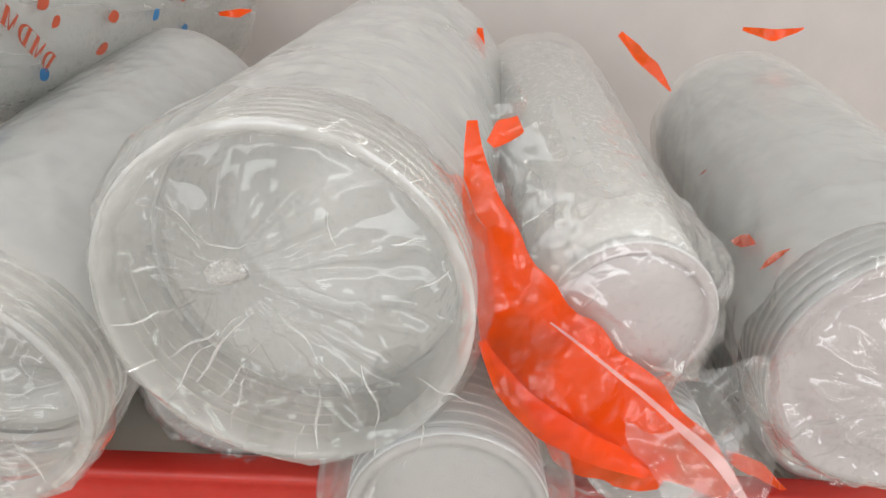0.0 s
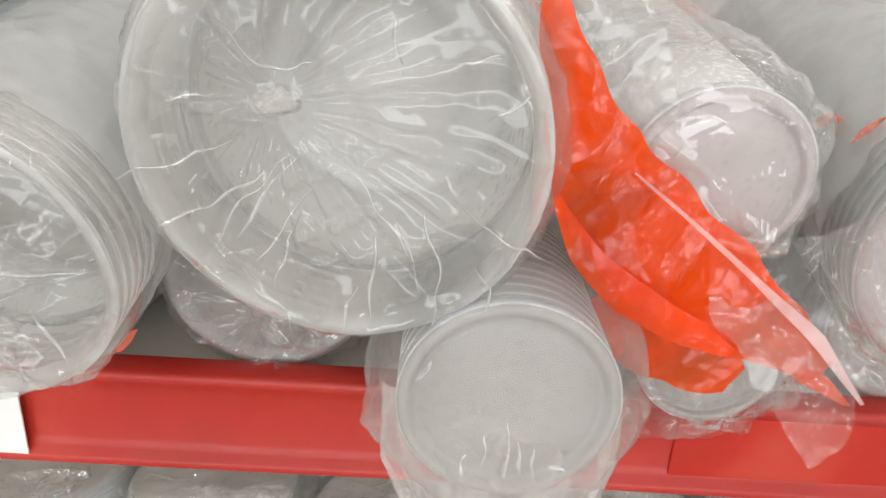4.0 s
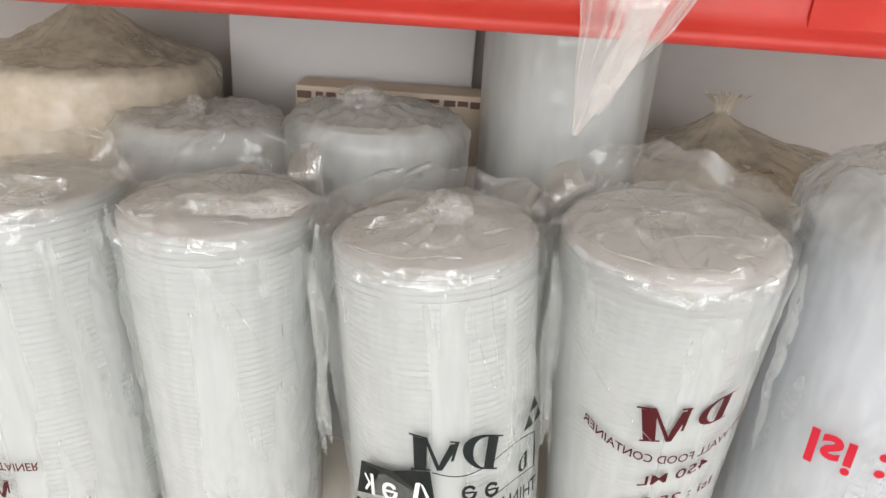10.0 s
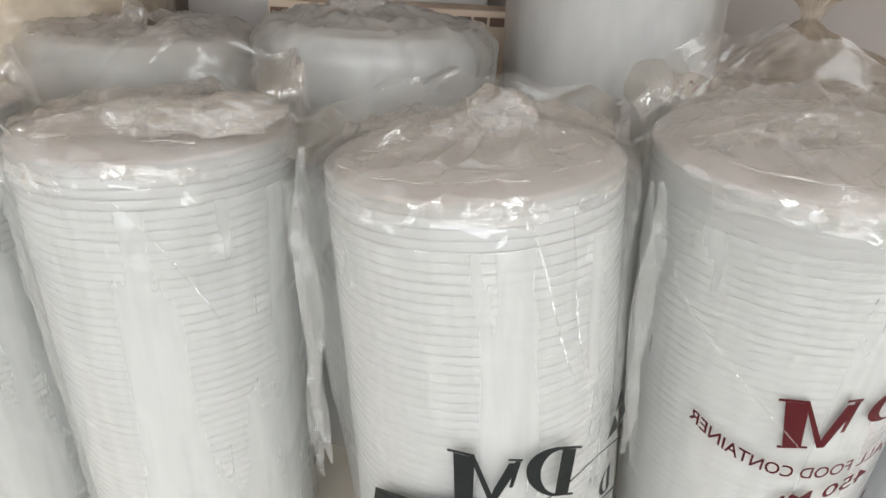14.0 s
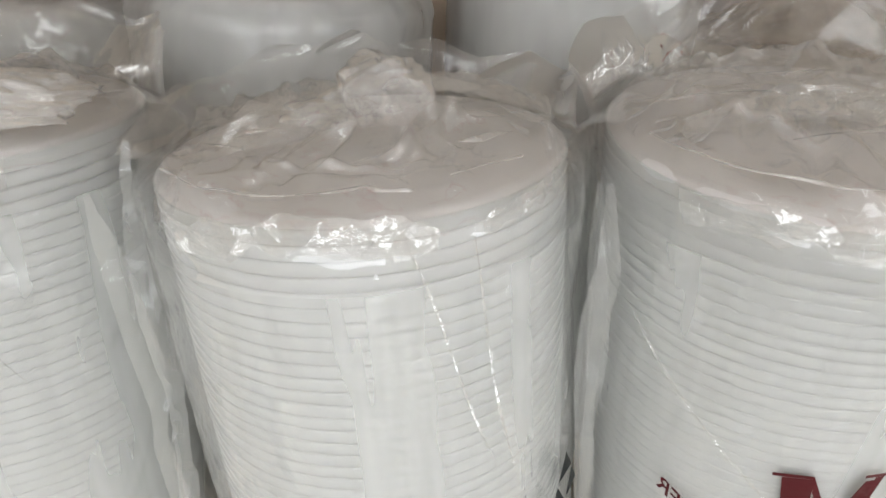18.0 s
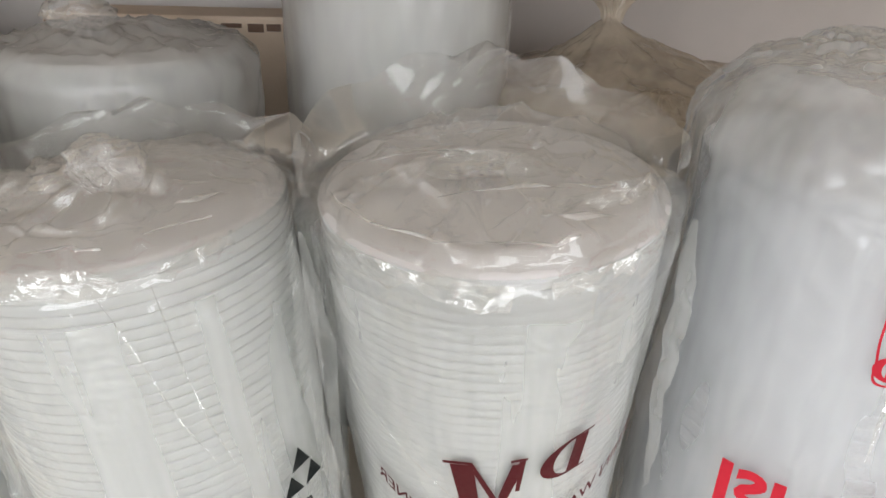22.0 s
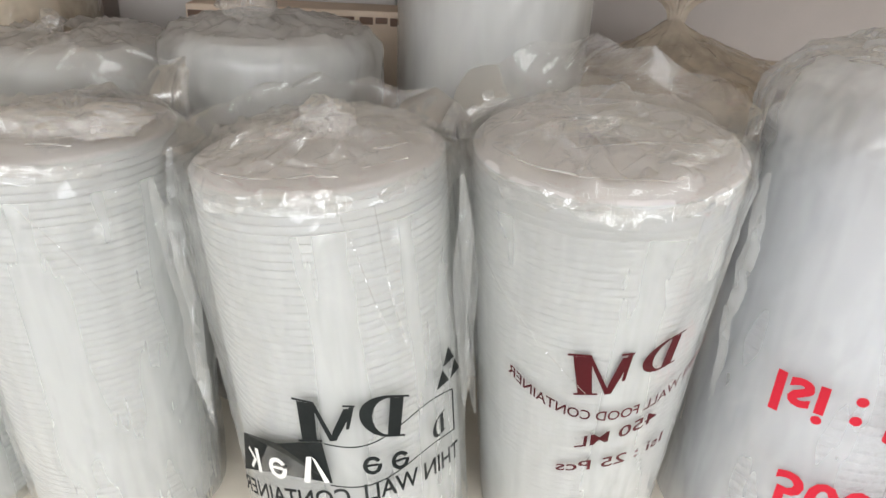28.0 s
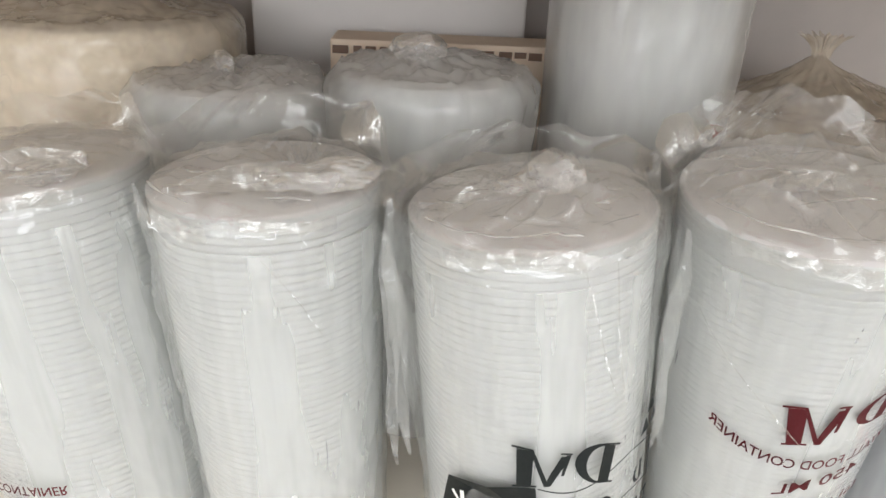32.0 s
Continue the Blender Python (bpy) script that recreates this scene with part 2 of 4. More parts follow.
ORANGE = film("orange_printed_film", haze=0.95, milk=(1.0, 0.09, 0.002), tint=(1.0, 0.25, 0.05), crinkle=0.6, scale=70, gloss=0.8, folds=0.0)
ORANGE_VEIL = film("orange_film_behind_clear_layer", haze=0.94, milk=(1.0, 0.09, 0.008), tint=(1.0, 0.3, 0.12), crinkle=0.8, scale=90, gloss=1.2, rough=0.07, folds=0.0)
MAROON = solid("maroon_ink", (0.07, 0.006, 0.009), spec=0.2, rough=0.5, vary=0.15)
BLACK = solid("black_ink", (0.012, 0.015, 0.015), spec=0.2, rough=0.5, vary=0.15)
RED = solid("red_ink", (0.56, 0.02, 0.04), spec=0.2, rough=0.5, vary=0.15)
BROWN = solid("brown_ink", (0.16, 0.09, 0.06), rough=0.6, vary=0.2)
BLUE = solid("blue_ink", (0.03, 0.22, 0.52), rough=0.4, vary=0.2)
REDDOT = solid("orange_red_ink", (0.62, 0.10, 0.04), rough=0.4, vary=0.2)
PRINTED = solid("white_printed_wrap", (0.90, 0.90, 0.89), rough=0.3, vary=0.04, through=0.15)
WALL = solid("white_wall_paint", (0.80, 0.785, 0.76), rough=0.7, vary=0.03)
FLOOR = solid("pale_floor_tile", (0.62, 0.59, 0.55), rough=0.3, vary=0.06)


# ---- mesh helpers ----
def mesh(name, verts, faces, mat, smooth=True):
    me = bpy.data.meshes.new(name)
    me.from_pydata(np.asarray(verts, float).tolist(), [], faces if isinstance(faces, list) else faces.tolist())
    me.materials.append(mat)
    if smooth:
        me.shade_smooth()
    me.update()
    return me


def part(name, me, parent, label="", m=None):
    ob = new(name, me)
    ob.parent = parent
    if m is not None:
        ob.matrix_local = m
    if label:
        ob["label"] = label
    return ob


def thing(name, m, label, category, group="", kind=""):
    ob = new(name)
    ob.empty_display_size = 0.02
    ob.matrix_world = m
    return tagged(ob, label, category, group, kind)


def grid_faces(rows, cols, wrap=True):
    n = cols if wrap else cols - 1
    i, j = np.meshgrid(np.arange(rows - 1), np.arange(n), indexing="ij")
    k = (j + 1) % cols
    return np.stack([i * cols + j, i * cols + k, (i + 1) * cols + k, (i + 1) * cols + j], -1).reshape(-1, 4)


def lathe(name, profile, seg, mat, close=False):
    a = np.linspace(0, 2 * math.pi, seg, endpoint=False)
    p = np.array(profile)
    v = np.stack([p[:, :1] * np.cos(a), p[:, :1] * np.sin(a), np.repeat(p[:, 1:], seg, 1)], -1).reshape(-1, 3)
    f = grid_faces(len(p), seg).tolist()
    if close:
        f.append(list(range((len(p) - 1) * seg, len(p) * seg)))
    return mesh(name, v, f, mat)


def box(name, lo, hi, mat, bevel=0.002):
    bm = bmesh.new()
    bmesh.ops.create_cube(bm, size=1)
    lo, hi = Vector(lo), Vector(hi)
    bmesh.ops.scale(bm, vec=hi - lo, verts=bm.verts)
    bmesh.ops.translate(bm, vec=(lo + hi) / 2, verts=bm.verts)
    if bevel:
        bmesh.ops.bevel(bm, geom=bm.edges[:], offset=bevel, segments=2, affect="EDGES", profile=0.6)
    me = bpy.data.meshes.new(name)
    bm.to_mesh(me)
    bm.free()
    me.materials.append(mat)
    return me


def tri(x):
    """Triangle wave, -1 to 1, with sharp ridges."""
    return 2 * np.abs(2 * (x - np.floor(x + 0.5))) - 1


def soft_plus(x):
    """Smoothly keeps x above nought."""
    return 0.5 * (x + np.sqrt(x * x + 0.05))


def crumple(p, seed, size):
    """Sharp folds in many directions, about -1 to 1, for points p; size: metres from fold to fold."""
    rng = np.random.default_rng(seed)
    q = p + size * 0.35 * np.sin(p[:, [1, 2, 0]] / size * 2.1 + rng.uniform(0, 6, 3))
    total = np.zeros(len(p))
    for k in range(7):
        d = rng.normal(size=3)
        d /= np.linalg.norm(d)
        s = size * rng.uniform(0.7, 2.4)
        w = 0.5 + 0.5 * np.sin(p @ rng.normal(size=3) / (size * 2.5) + rng.uniform(0, 6))
        total += w * tri(q @ d / s + rng.uniform())
    return total / 3.0


def creases(p, seed, size, width):
    """Thin sharp ridges, 0 to 1, that start and stop; size: metres between them, width: half their foot."""
    rng = np.random.default_rng(seed + 500)
    q = p + size * 0.3 * np.sin(p[:, [2, 0, 1]] / size * 1.7 + rng.uniform(0, 6, 3))
    total = np.zeros(len(p))
    for k in range(9):
        d = rng.normal(size=3)
        d /= np.linalg.norm(d)
        s = size * rng.uniform(0.8, 2.0)
        x = q @ d / s + rng.uniform()
        off = np.abs(x - np.round(x)) * s
        e = rng.normal(size=3)
        w = np.clip(np.sin(p @ e / (size * 0.9) + rng.uniform(0, 6)) * 1.6, 0, 1)
        total = np.maximum(total, w * np.clip(1 - off / width, 0, 1))
    return total


def along(base, tip, spin=0.0):
    """A pose at base whose z axis points to tip, with its y axis kept upward or backward."""
    z = (Vector(tip) - Vector(base)).normalized()
    ref = Vector((0, 1, 0)) if abs(z.z) > 0.7 else Vector((0, 0, 1))
    x = ref.cross(z).normalized()
    y = z.cross(x)
    m = Matrix((x, y, z)).transposed().to_4x4()
    return Matrix.Translation(base) @ m @ pose(0, 0, 0, 0, 0, spin)


def bag_mesh(name, R, H, mat, seed=0, knot=(0, 0), peak=0.012, pleats=13, side=0.0012, top=0.003, tuft=0.02, tuft_lean=(0, 0), shoulder=0.006, taper=0.0, flap=None, seg=240, star_gain=0.3, fine=True, loose=1.0, bulge=0.0, pinch=0.006):
    """A bag drawn over a stack: loose sides, crumpled top gathered to a knot with a flared tuft."""
    rng = np.random.default_rng(seed + 100)
    rows_side, rows_top, rows_tuft = (130, 76, 12) if fine else (60, 44, 10)
    seg = seg if fine else 140
    a = np.linspace(0, 2 * math.pi, seg, endpoint=False)
    ca, sa = np.cos(a), np.sin(a)
    out = []
    kx, ky = knot
    fold = sum(tri(a / (2 * math.pi) * n + rng.uniform()) * w for n, w in ((7, 0.5), (11, 0.35), (19, 0.25)))
    fold = fold - fold.min()
    for i in range(rows_side):
        s = i / (rows_side - 1)
        z = H * s
        r = R * (1 - taper * s) + bulge * math.sin(math.pi * s) - shoulder * max(0, (s - 1 + shoulder * 6) / (shoulder * 6)) ** 2
        rr = r + side * fold * (0.4 + 0.6 * s)
        if flap:
            for ang, width, push, lo, hi in flap:
                d = (a - ang + math.pi) % (2 * math.pi) - math.pi
                rr = rr + push * np.exp(-np.abs(d / width) ** 1.5) * math.sin(math.pi * min(1, max(0, (s - lo) / (hi - lo))))
        out.append(np.stack([rr * ca, rr * sa, np.full(seg, z)], -1))
    r1 = R * (1 - taper) - shoulder
    arc = 0.0045
    for i in range(1, 9):
        f = i / 9 * math.pi / 2
        out.append(np.stack([(r1 - arc * (1 - math.cos(f))) * ca + side * fold * ca, (r1 - arc * (1 - math.cos(f))) * sa + side * fold * sa, np.full(seg, H + 0.6 * arc * math.sin(f))], -1))
    r1 -= arc
    ph = rng.uniform(0, 1)
    star = tri(a / (2 * math.pi) * pleats + ph + 0.15 * np.sin(3 * a)) * 0.6 + tri(a / (2 * math.pi) * (pleats * 2 - 3) + ph) * 0.4
    for i in range(1, rows_top):
        s = i / (rows_top - 1)
        r = r1 * (1 - s) + pinch * s
        z = H + 0.6 * arc * (1 - s) + peak * (s ** 1.6) + 0.5 * top * math.sin(math.pi * s)
        zz = z + star_gain * 2 * top * star * math.sin(math.pi * min(1, s * 1.1)) ** 0.7
        out.append(np.stack([r * ca + kx * s, r * sa + ky * s, zz], -1))
    for i in range(1, rows_tuft if tuft else 1):
        s = i / (rows_tuft - 1)
        r = pinch * (1 - 0.3 * math.sin(s * math.pi)) + tuft * 0.5 * s ** 1.5
        rr = r * (1 + 0.45 * star * s + 0.25 * np.sin(2 * a + ph * 6))
        z = H + peak + tuft * s + 0.2 * tuft * star * s
        out.append(np.stack([rr * ca + kx + tuft_lean[0] * s, 0.6 * rr * sa + ky + tuft_lean[1] * s, z + 0 * a], -1))
    v = np.concatenate(out)
    stretch = np.array([1, 1, 0.45])
    c, c2 = crumple(v * stretch, seed, 0.022), crumple(v, seed + 7, 0.008)
    big = crumple(v, seed + 13, 0.045)
    n = v - np.array([kx * 0.5, ky * 0.5, 0]) * (v[:, 2:] / H)
    n[:, 2] *= 0.0
    n /= np.linalg.norm(n, axis=1)[:, None] + 1e-9
    row = np.repeat(np.arange(len(out)), seg)
    on_side = row < rows_side
    edge = np.clip((row - rows_side * 0.72) / (rows_side * 0.25), 0, 1)
    amp = np.where(on_side, side * (0.7 + 1.6 * edge), side * 2.0 * np.clip(1 - (row - rows_side) / 6, 0, 1))
    v += n * (amp * soft_plus(c + 0.5) + 0.5 * amp * soft_plus(c2))[:, None]
    lift = np.where(on_side, 0, np.clip((row - rows_side) / 5, 0, 1))
    v[:, 2] += lift * (0.7 * top * soft_plus(c + 0.3) + top * 0.3 * c2 + top * 0.9 * soft_plus(big))
    v[:, 2] = np.where(on_side, v[:, 2], H + 0.0008 + 0.004 * soft_plus((v[:, 2] - H - 0.0008) / 0.004))
    patch = np.clip(0.9 * np.sin(v @ rng.normal(size=3) * 38 + rng.uniform(0, 6)) + 0.9 * np.sin(v @ rng.normal(size=3) * 60 + rng.uniform(0, 6)) - 0.35, 0, 1)
    upper = np.clip((row - rows_side * 0.80) / (rows_side * 0.12), 0, 1)
    c3 = crumple(v * np.array([1, 1, 0.7]), seed + 21, 0.0075)
    v += n * (np.where(on_side, 0.0018 * loose * np.maximum(patch * 0.7, upper * (0.35 + 0.65 * patch)), 0) * soft_plus(c3 + 0.3))[:, None]
    v[:, 2] += lift * 0.0011 * loose * (0.4 + 0.6 * patch) * c3
    ridge = creases(v * np.array([1, 1, 0.5]), seed, 0.03, 0.0025)
    v += n * (np.where(on_side, (0.3 + 1.2 * edge) * side, 0) * ridge)[:, None]
    v[:, 2] += lift * top * 0.6 * ridge
    me = mesh(name, v, grid_faces(len(out), seg), mat)
    if mat in (BAG, BAG_CLEAR, BAG_HAZY):
        me.materials.clear()
        me.materials.append({BAG: BAG, BAG_CLEAR: BAG_HAZY, BAG_HAZY: BAG_HAZY}[mat])
        me.materials.append(BAG_CLEAR if mat == BAG_CLEAR else BAG_TOP)
        first = int(rows_side * 0.93) * seg
        me.polygons.foreach_set("material_index", (np.arange(len(me.polygons)) >= first).astype(np.int32))
    return me


def knot_mesh(name, size, mat, seed, long=1.0, flat=0.7, reach=0.0):
    """A wrung lump of film; long stretches it sideways, reach draws a ragged end upward."""
    rows, cols = 40, 64
    u, a = np.meshgrid(np.linspace(0.02, math.pi - 0.02, rows), np.linspace(0, 2 * math.pi, cols, endpoint=False), indexing="ij")
    d = np.stack([np.sin(u) * np.cos(a), np.sin(u) * np.sin(a), np.cos(u)], -1).reshape(-1, 3)
    r = size * (0.75 + 0.3 * crumple(d * 0.02, seed, 0.02) + 0.16 * crumple(d * 0.02, seed + 2, 0.007))
    v = d * r[:, None] * np.array([long, 1, flat])
    if reach:
        v[:, 2] += reach * np.clip(d[:, 2], 0, 1) ** 3
        v[:, 0] *= 1 - 0.3 * np.clip(d[:, 2], 0, 1)
    return mesh(name, v, grid_faces(rows, cols), mat)


def container_mesh(name, R, mat, deep, seg=72):
    """A round tub: rolled lip, skirt under it and a tapering wall."""
    p = [(R - 0.0035, -0.0012), (R - 0.0012, -0.0003), (R - 0.0003, -0.0001), (R, -0.0004), (R, -0.0012), (R - 0.00006, -0.0022), (R - 0.0001, -0.0032), (R - 0.0002, -0.0036), (R - 0.00024, -0.0041)]
    if deep:
        p += [(R - 0.006, -0.02), (R * 0.8, -0.055), (R * 0.74, -0.06)]
    return lathe(name, p, seg, mat, close=deep)


def stack(name, label, category, base, tip, R, mat=MILKY, pitch=0.004, bag=BAG, lid=LID, gap=0.0025, count=None, group="", top_clear=0, core_depth=0.0, piece="container", spin=0.0, back_scale=1.0, knots=(), bag_R=None, inner_drop=0.0, **kw):
    """A bagged stack of nested tubs or cups from base to tip, mouths at the tip."""
    m = along(base, tip, spin)
    H = (Vector(tip) - Vector(base)).length
    root = thing(name, m, label, category, group)
    full, H = H, H - inner_drop
    n = count or int(H / pitch)
    rim = container_mesh(piece, R, mat, False)
    rim_clear = container_mesh(piece, R, CLEAR_RIM, False) if top_clear else None
    for k in range(n):
        z = H - 0.0015 - k * pitch
        if z < 0.004:
            break
        part(piece, rim_clear if k < top_clear else rim, root, m=pose(random.uniform(-1, 1) * 0.00001, random.uniform(-1, 1) * 0.00001, z) @ Matrix.Diagonal((*([1 + (back_scale - 1) * (1 - z / H)] * 2), 1, 1)))
    if core_depth:
        inner = [(R - 0.0045, H - 0.034), (R * 0.80, H - core_depth), (R * 0.77, H - core_depth - 0.002), (R * 0.5, H - core_depth - 0.0015), (R * 0.45, H - core_depth + 0.002), (0.0001, H - core_depth + 0.002)]
        part("cup_interior", lathe("cup_interior", inner, 64, CUP_INNER), root, "cloudy nested cup bases")
        wall = [(R - 0.004, H - 0.002), (R - 0.006, H - 0.036)]
        part("cup_wall", lathe("cup_wall", wall, 64, CLEAR_CUP), root, "clear glossy cup wall")
        band = [(R - 0.0002, H - 0.0005), (R - 0.002, H + 0.0004), (R - 0.0040, H - 0.0006), (R - 0.0055, H - 0.006)]
        part("cup_lip", lathe("cup_lip", band, 72, CLEAR_RIM), root, "thick glossy cup lip")
        lo = H - 0.034
    else:
        lo = H - 0.006
    part("nested_walls", lathe("nested_walls", [(R * 0.8 * back_scale, 0.0), ((R - 0.00024) * back_scale, 0.004), (R - 0.00024, lo)], 56, mat, False), root)
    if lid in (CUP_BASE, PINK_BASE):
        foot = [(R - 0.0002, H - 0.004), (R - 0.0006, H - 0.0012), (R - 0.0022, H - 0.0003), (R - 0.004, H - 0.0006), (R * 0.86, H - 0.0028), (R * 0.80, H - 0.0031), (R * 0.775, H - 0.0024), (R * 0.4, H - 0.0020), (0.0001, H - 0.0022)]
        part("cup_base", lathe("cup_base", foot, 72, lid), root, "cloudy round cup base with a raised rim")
    elif lid:
        rings = [(R - 0.0002, H - 0.0042), (R - 0.0001, H - 0.0026), (R - 0.0007, H - 0.0013), (R - 0.0020, H - 0.0005), (R - 0.0042, H - 0.0003), (R * 0.7, H - 0.0008), (R * 0.3, H - 0.0010), (0.0001, H - 0.0010)]
        part("lid", lathe("lid", rings, 72, lid), root, "cloudy round lid")
    H = full
    bag_ob = part("bag", bag_mesh("bag", bag_R or R + gap, H, bag, **kw), root, "crumpled clear plastic bag")
    for i, (x, y, z, size, lng, flat, reach, turn) in enumerate(knots):
        part("knot", knot_mesh("knot", size, BAG_TAIL, 60 + i + kw.get("seed", 0) * 3, lng, flat, reach), bag_ob, "wrung film knot", pose(x, y, H + z, 0, 0, turn))
    return root


# ---- room and shelving ----
def room():
    for name, lo, hi, mat in (
        ("floor", (-4, -5.5, -0.05), (4, 0.80, 0.0), FLOOR), ("ceiling", (-4, -5.5, 3.0), (4, 0.80, 3.1), WALL),
        ("wall_back", (-4.1, 0.80, 0), (4.1, 0.9, 3.0), WALL), ("wall_front", (-4.1, -5.6, 0), (4.1, -5.5, 3.0), WALL),
        ("wall_left", (-4.1, -5.5, 0), (-4.0, 0.80, 3.0), WALL), ("wall_right", (4.0, -5.5, 0), (4.1, 0.80, 3.0), WALL)):
        tagged(new(name, box(name, lo, hi, mat, 0)), name.replace("_", " ") + " of the shop in plain paint", name.split("_")[0], kind="structure")


room()
RAIL_Y, RAIL_TOP, RAIL_BOT, DECK_Z, LOW_Z, BACK_Y = 0.263, 1.192, 1.143, 1.186, 0.80, 0.72


def shelving():
    root = thing("shop_shelf", pose(0, 0, 0), "beige steel shop shelf with a red plastic price rail", "shelf", kind="structure")
    part("upper_deck", box("upper_deck", (-1.0, RAIL_Y + 0.012, DECK_Z - 0.03), (1.0, BACK_Y, DECK_Z), DECK), root)
    part("lower_deck", box("lower_deck", (-1.0, RAIL_Y + 0.0, LOW_Z - 0.03), (1.0, BACK_Y, LOW_Z), DECK), root)
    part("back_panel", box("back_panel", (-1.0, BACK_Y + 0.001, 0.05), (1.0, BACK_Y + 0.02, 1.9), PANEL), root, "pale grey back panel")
    # rail: a slightly bowed strip with a rolled lip above and below
    p = [(0.012, RAIL_TOP), (0.0, RAIL_TOP), (-0.002, RAIL_TOP - 0.002), (-0.002, RAIL_TOP - 0.005), (0.0008, RAIL_TOP - 0.007), (0.002, RAIL_TOP - 0.02), (0.002, RAIL_BOT + 0.012),
         (0.0, RAIL_BOT + 0.007), (-0.003, RAIL_BOT + 0.005), (-0.004, RAIL_BOT + 0.002), (-0.002, RAIL_BOT), (0.006, RAIL_BOT), (0.012, RAIL_BOT + 0.004)]
    xs = np.linspace(-1.0, 1.0, 80)
    v = [(x, RAIL_Y + y + 0.0002 * math.sin(x * 23), z + 0.0008 * math.sin(x * 9 + 1)) for y, z in p for x in xs]
    part("price_rail", mesh("price_rail", v, grid_faces(len(p), 80, False), RAIL), root, "glossy red plastic price rail")
    for lo, hi in ((0.097, 0.46),):
        part("label_cover", box("label_cover", (lo, RAIL_Y + 0.0007, RAIL_BOT + 0.0090), (hi, RAIL_Y + 0.0030, RAIL_TOP - 0.008), RAIL_PALE, 0.0004), root, "paler translucent label cover")
    part("price_card", box("price_card", (-0.26, RAIL_Y - 0.003, RAIL_BOT + 0.004), (-0.189, RAIL_Y - 0.0022, RAIL_TOP - 0.004), PAPER, 0), root, "white price card")


shelving()


# ---- lower shelf, front row ----
TUBS = "bagged container stacks"
s1 = stack("container_stack", "milky food tub stack in a clear bag with brown print", "container stack", (-0.262, 0.405, LOW_Z), (-0.277, 0.405, 1.024), 0.0585, group=TUBS, seed=1, flap=((0.1, 0.2, 0.007, 0.4, 1.4),), knot=(-0.01, 0.0), peak=0.006, tuft=0.0, top=0.004, side=0.0009, loose=0.45, knots=[(0.03, -0.03, 0.004, 0.014, 1.6, 0.5, 0, 30)])
s2 = stack("container_stack", "milky food tub stack in a loosely tied clear bag", "container stack", (-0.149, 0.400, LOW_Z), (-0.156, 0.398, 1.024), 0.0565, back_scale=0.91, bag_R=0.0535, taper=-0.10, group=TUBS, seed=2, flap=((0.1, 0.22, 0.010, 0.3, 1.4), (math.pi, 0.2, 0.006, 0.5, 1.4)), knot=(0.02, -0.02), peak=0.008, tuft=0.0, top=0.005, side=0.0009, loose=0.45, knots=[(0.036, -0.036, 0.012, 0.012, 2.2, 0.75, 0, 12), (0.01, -0.03, 0.008, 0.009, 1.3, 0.7, 0, -20)])
s3 = stack("container_stack", "milky food tub stack in a clear bag with black print", "container stack", (-0.006, 0.376, LOW_Z), (-0.027, 0.376, 1.024), 0.0585, group=TUBS, seed=3, knot=(0.008, -0.018), peak=0.015, tuft=0.0, top=0.005, side=0.0009, loose=0.45, flap=((math.pi, 0.2, 0.007, 0.3, 1.25), (0.1, 0.2, 0.006, 0.25, 1.2)), knots=[(0.008, -0.020, 0.020, 0.0125, 1.2, 0.95, 0, 0), (-0.008, -0.016, 0.014, 0.009, 1.5, 0.6, 0, 20)])
s4 = stack("container_stack", "milky food tub stack in a clear bag with maroon print", "container stack", (0.117, 0.392, LOW_Z), (0.1055, 0.370, 1.034), 0.062, back_scale=0.82, bag_R=0.0505, taper=-0.25, group=TUBS, seed=4, flap=((math.pi - 0.1, 0.2, 0.008, 0.35, 1.5), (0.0, 0.2, 0.008, 0.3, 1.4)), knot=(-0.01, 0.01), peak=0.006, tuft=0.0, top=0.005, side=0.0008, loose=0.4, knots=[(-0.008, 0.0, 0.006, 0.010, 2.0, 0.4, 0, 10)])
s5 = stack("container_stack", "large white tub pack in a glossy bag with red print", "container stack", (0.262, 0.390, LOW_Z), (0.262, 0.390, 1.070), 0.066, mat=BLUISH, bag=BAG_SOFT, lid=BLUISH, group=TUBS, seed=5, bag_R=0.081, taper=0.13, inner_drop=0.03, pitch=0.006, knot=(0.0, 0.03), peak=0.012, tuft=0.0, shoulder=0.015, side=0.0010, top=0.002)

# ---- lower shelf, rear ----
stack("container_stack", "milky food tub stack in a clear bag at the rear", "container stack", (-0.208, 0.535, LOW_Z), (-0.208, 0.535, 1.040), 0.060, bag=BAG_REAR, gap=0.006, side=0.0009, group=TUBS, fine=False, loose=0.3, seed=6, knot=(0.005, -0.01), peak=0.006, tuft=0.0, top=0.004, knots=[(0.0, -0.012, 0.01, 0.01, 1.0, 1.1, 0, 0)])
stack("container_stack", "milky tub stack in a crumpled clear bag at the rear", "container stack", (-0.075, 0.535, LOW_Z), (-0.075, 0.535, 1.05), 0.060, bag=BAG_REAR, gap=0.008, side=0.001, group=TUBS, fine=False, loose=0.3, seed=7, knot=(-0.01, -0.01), peak=0.012, tuft=0.0, top=0.0035, knots=[(-0.01, -0.03, 0.02, 0.014, 1.5, 0.8, 0, 0)])
stack("clear_cup_stack", "tall clear cup stack in a clear bag at the rear", "cup stack", (0.073, 0.575, LOW_Z), (0.073, 0.575, 1.13), 0.060, mat=FROST, pitch=0.007, bag=BAG_REAR, gap=0.006, side=0.0009, group=TUBS, fine=False, loose=0.3, seed=8, knot=(0.0, 0), peak=0.01, tuft=0.0, piece="cup")
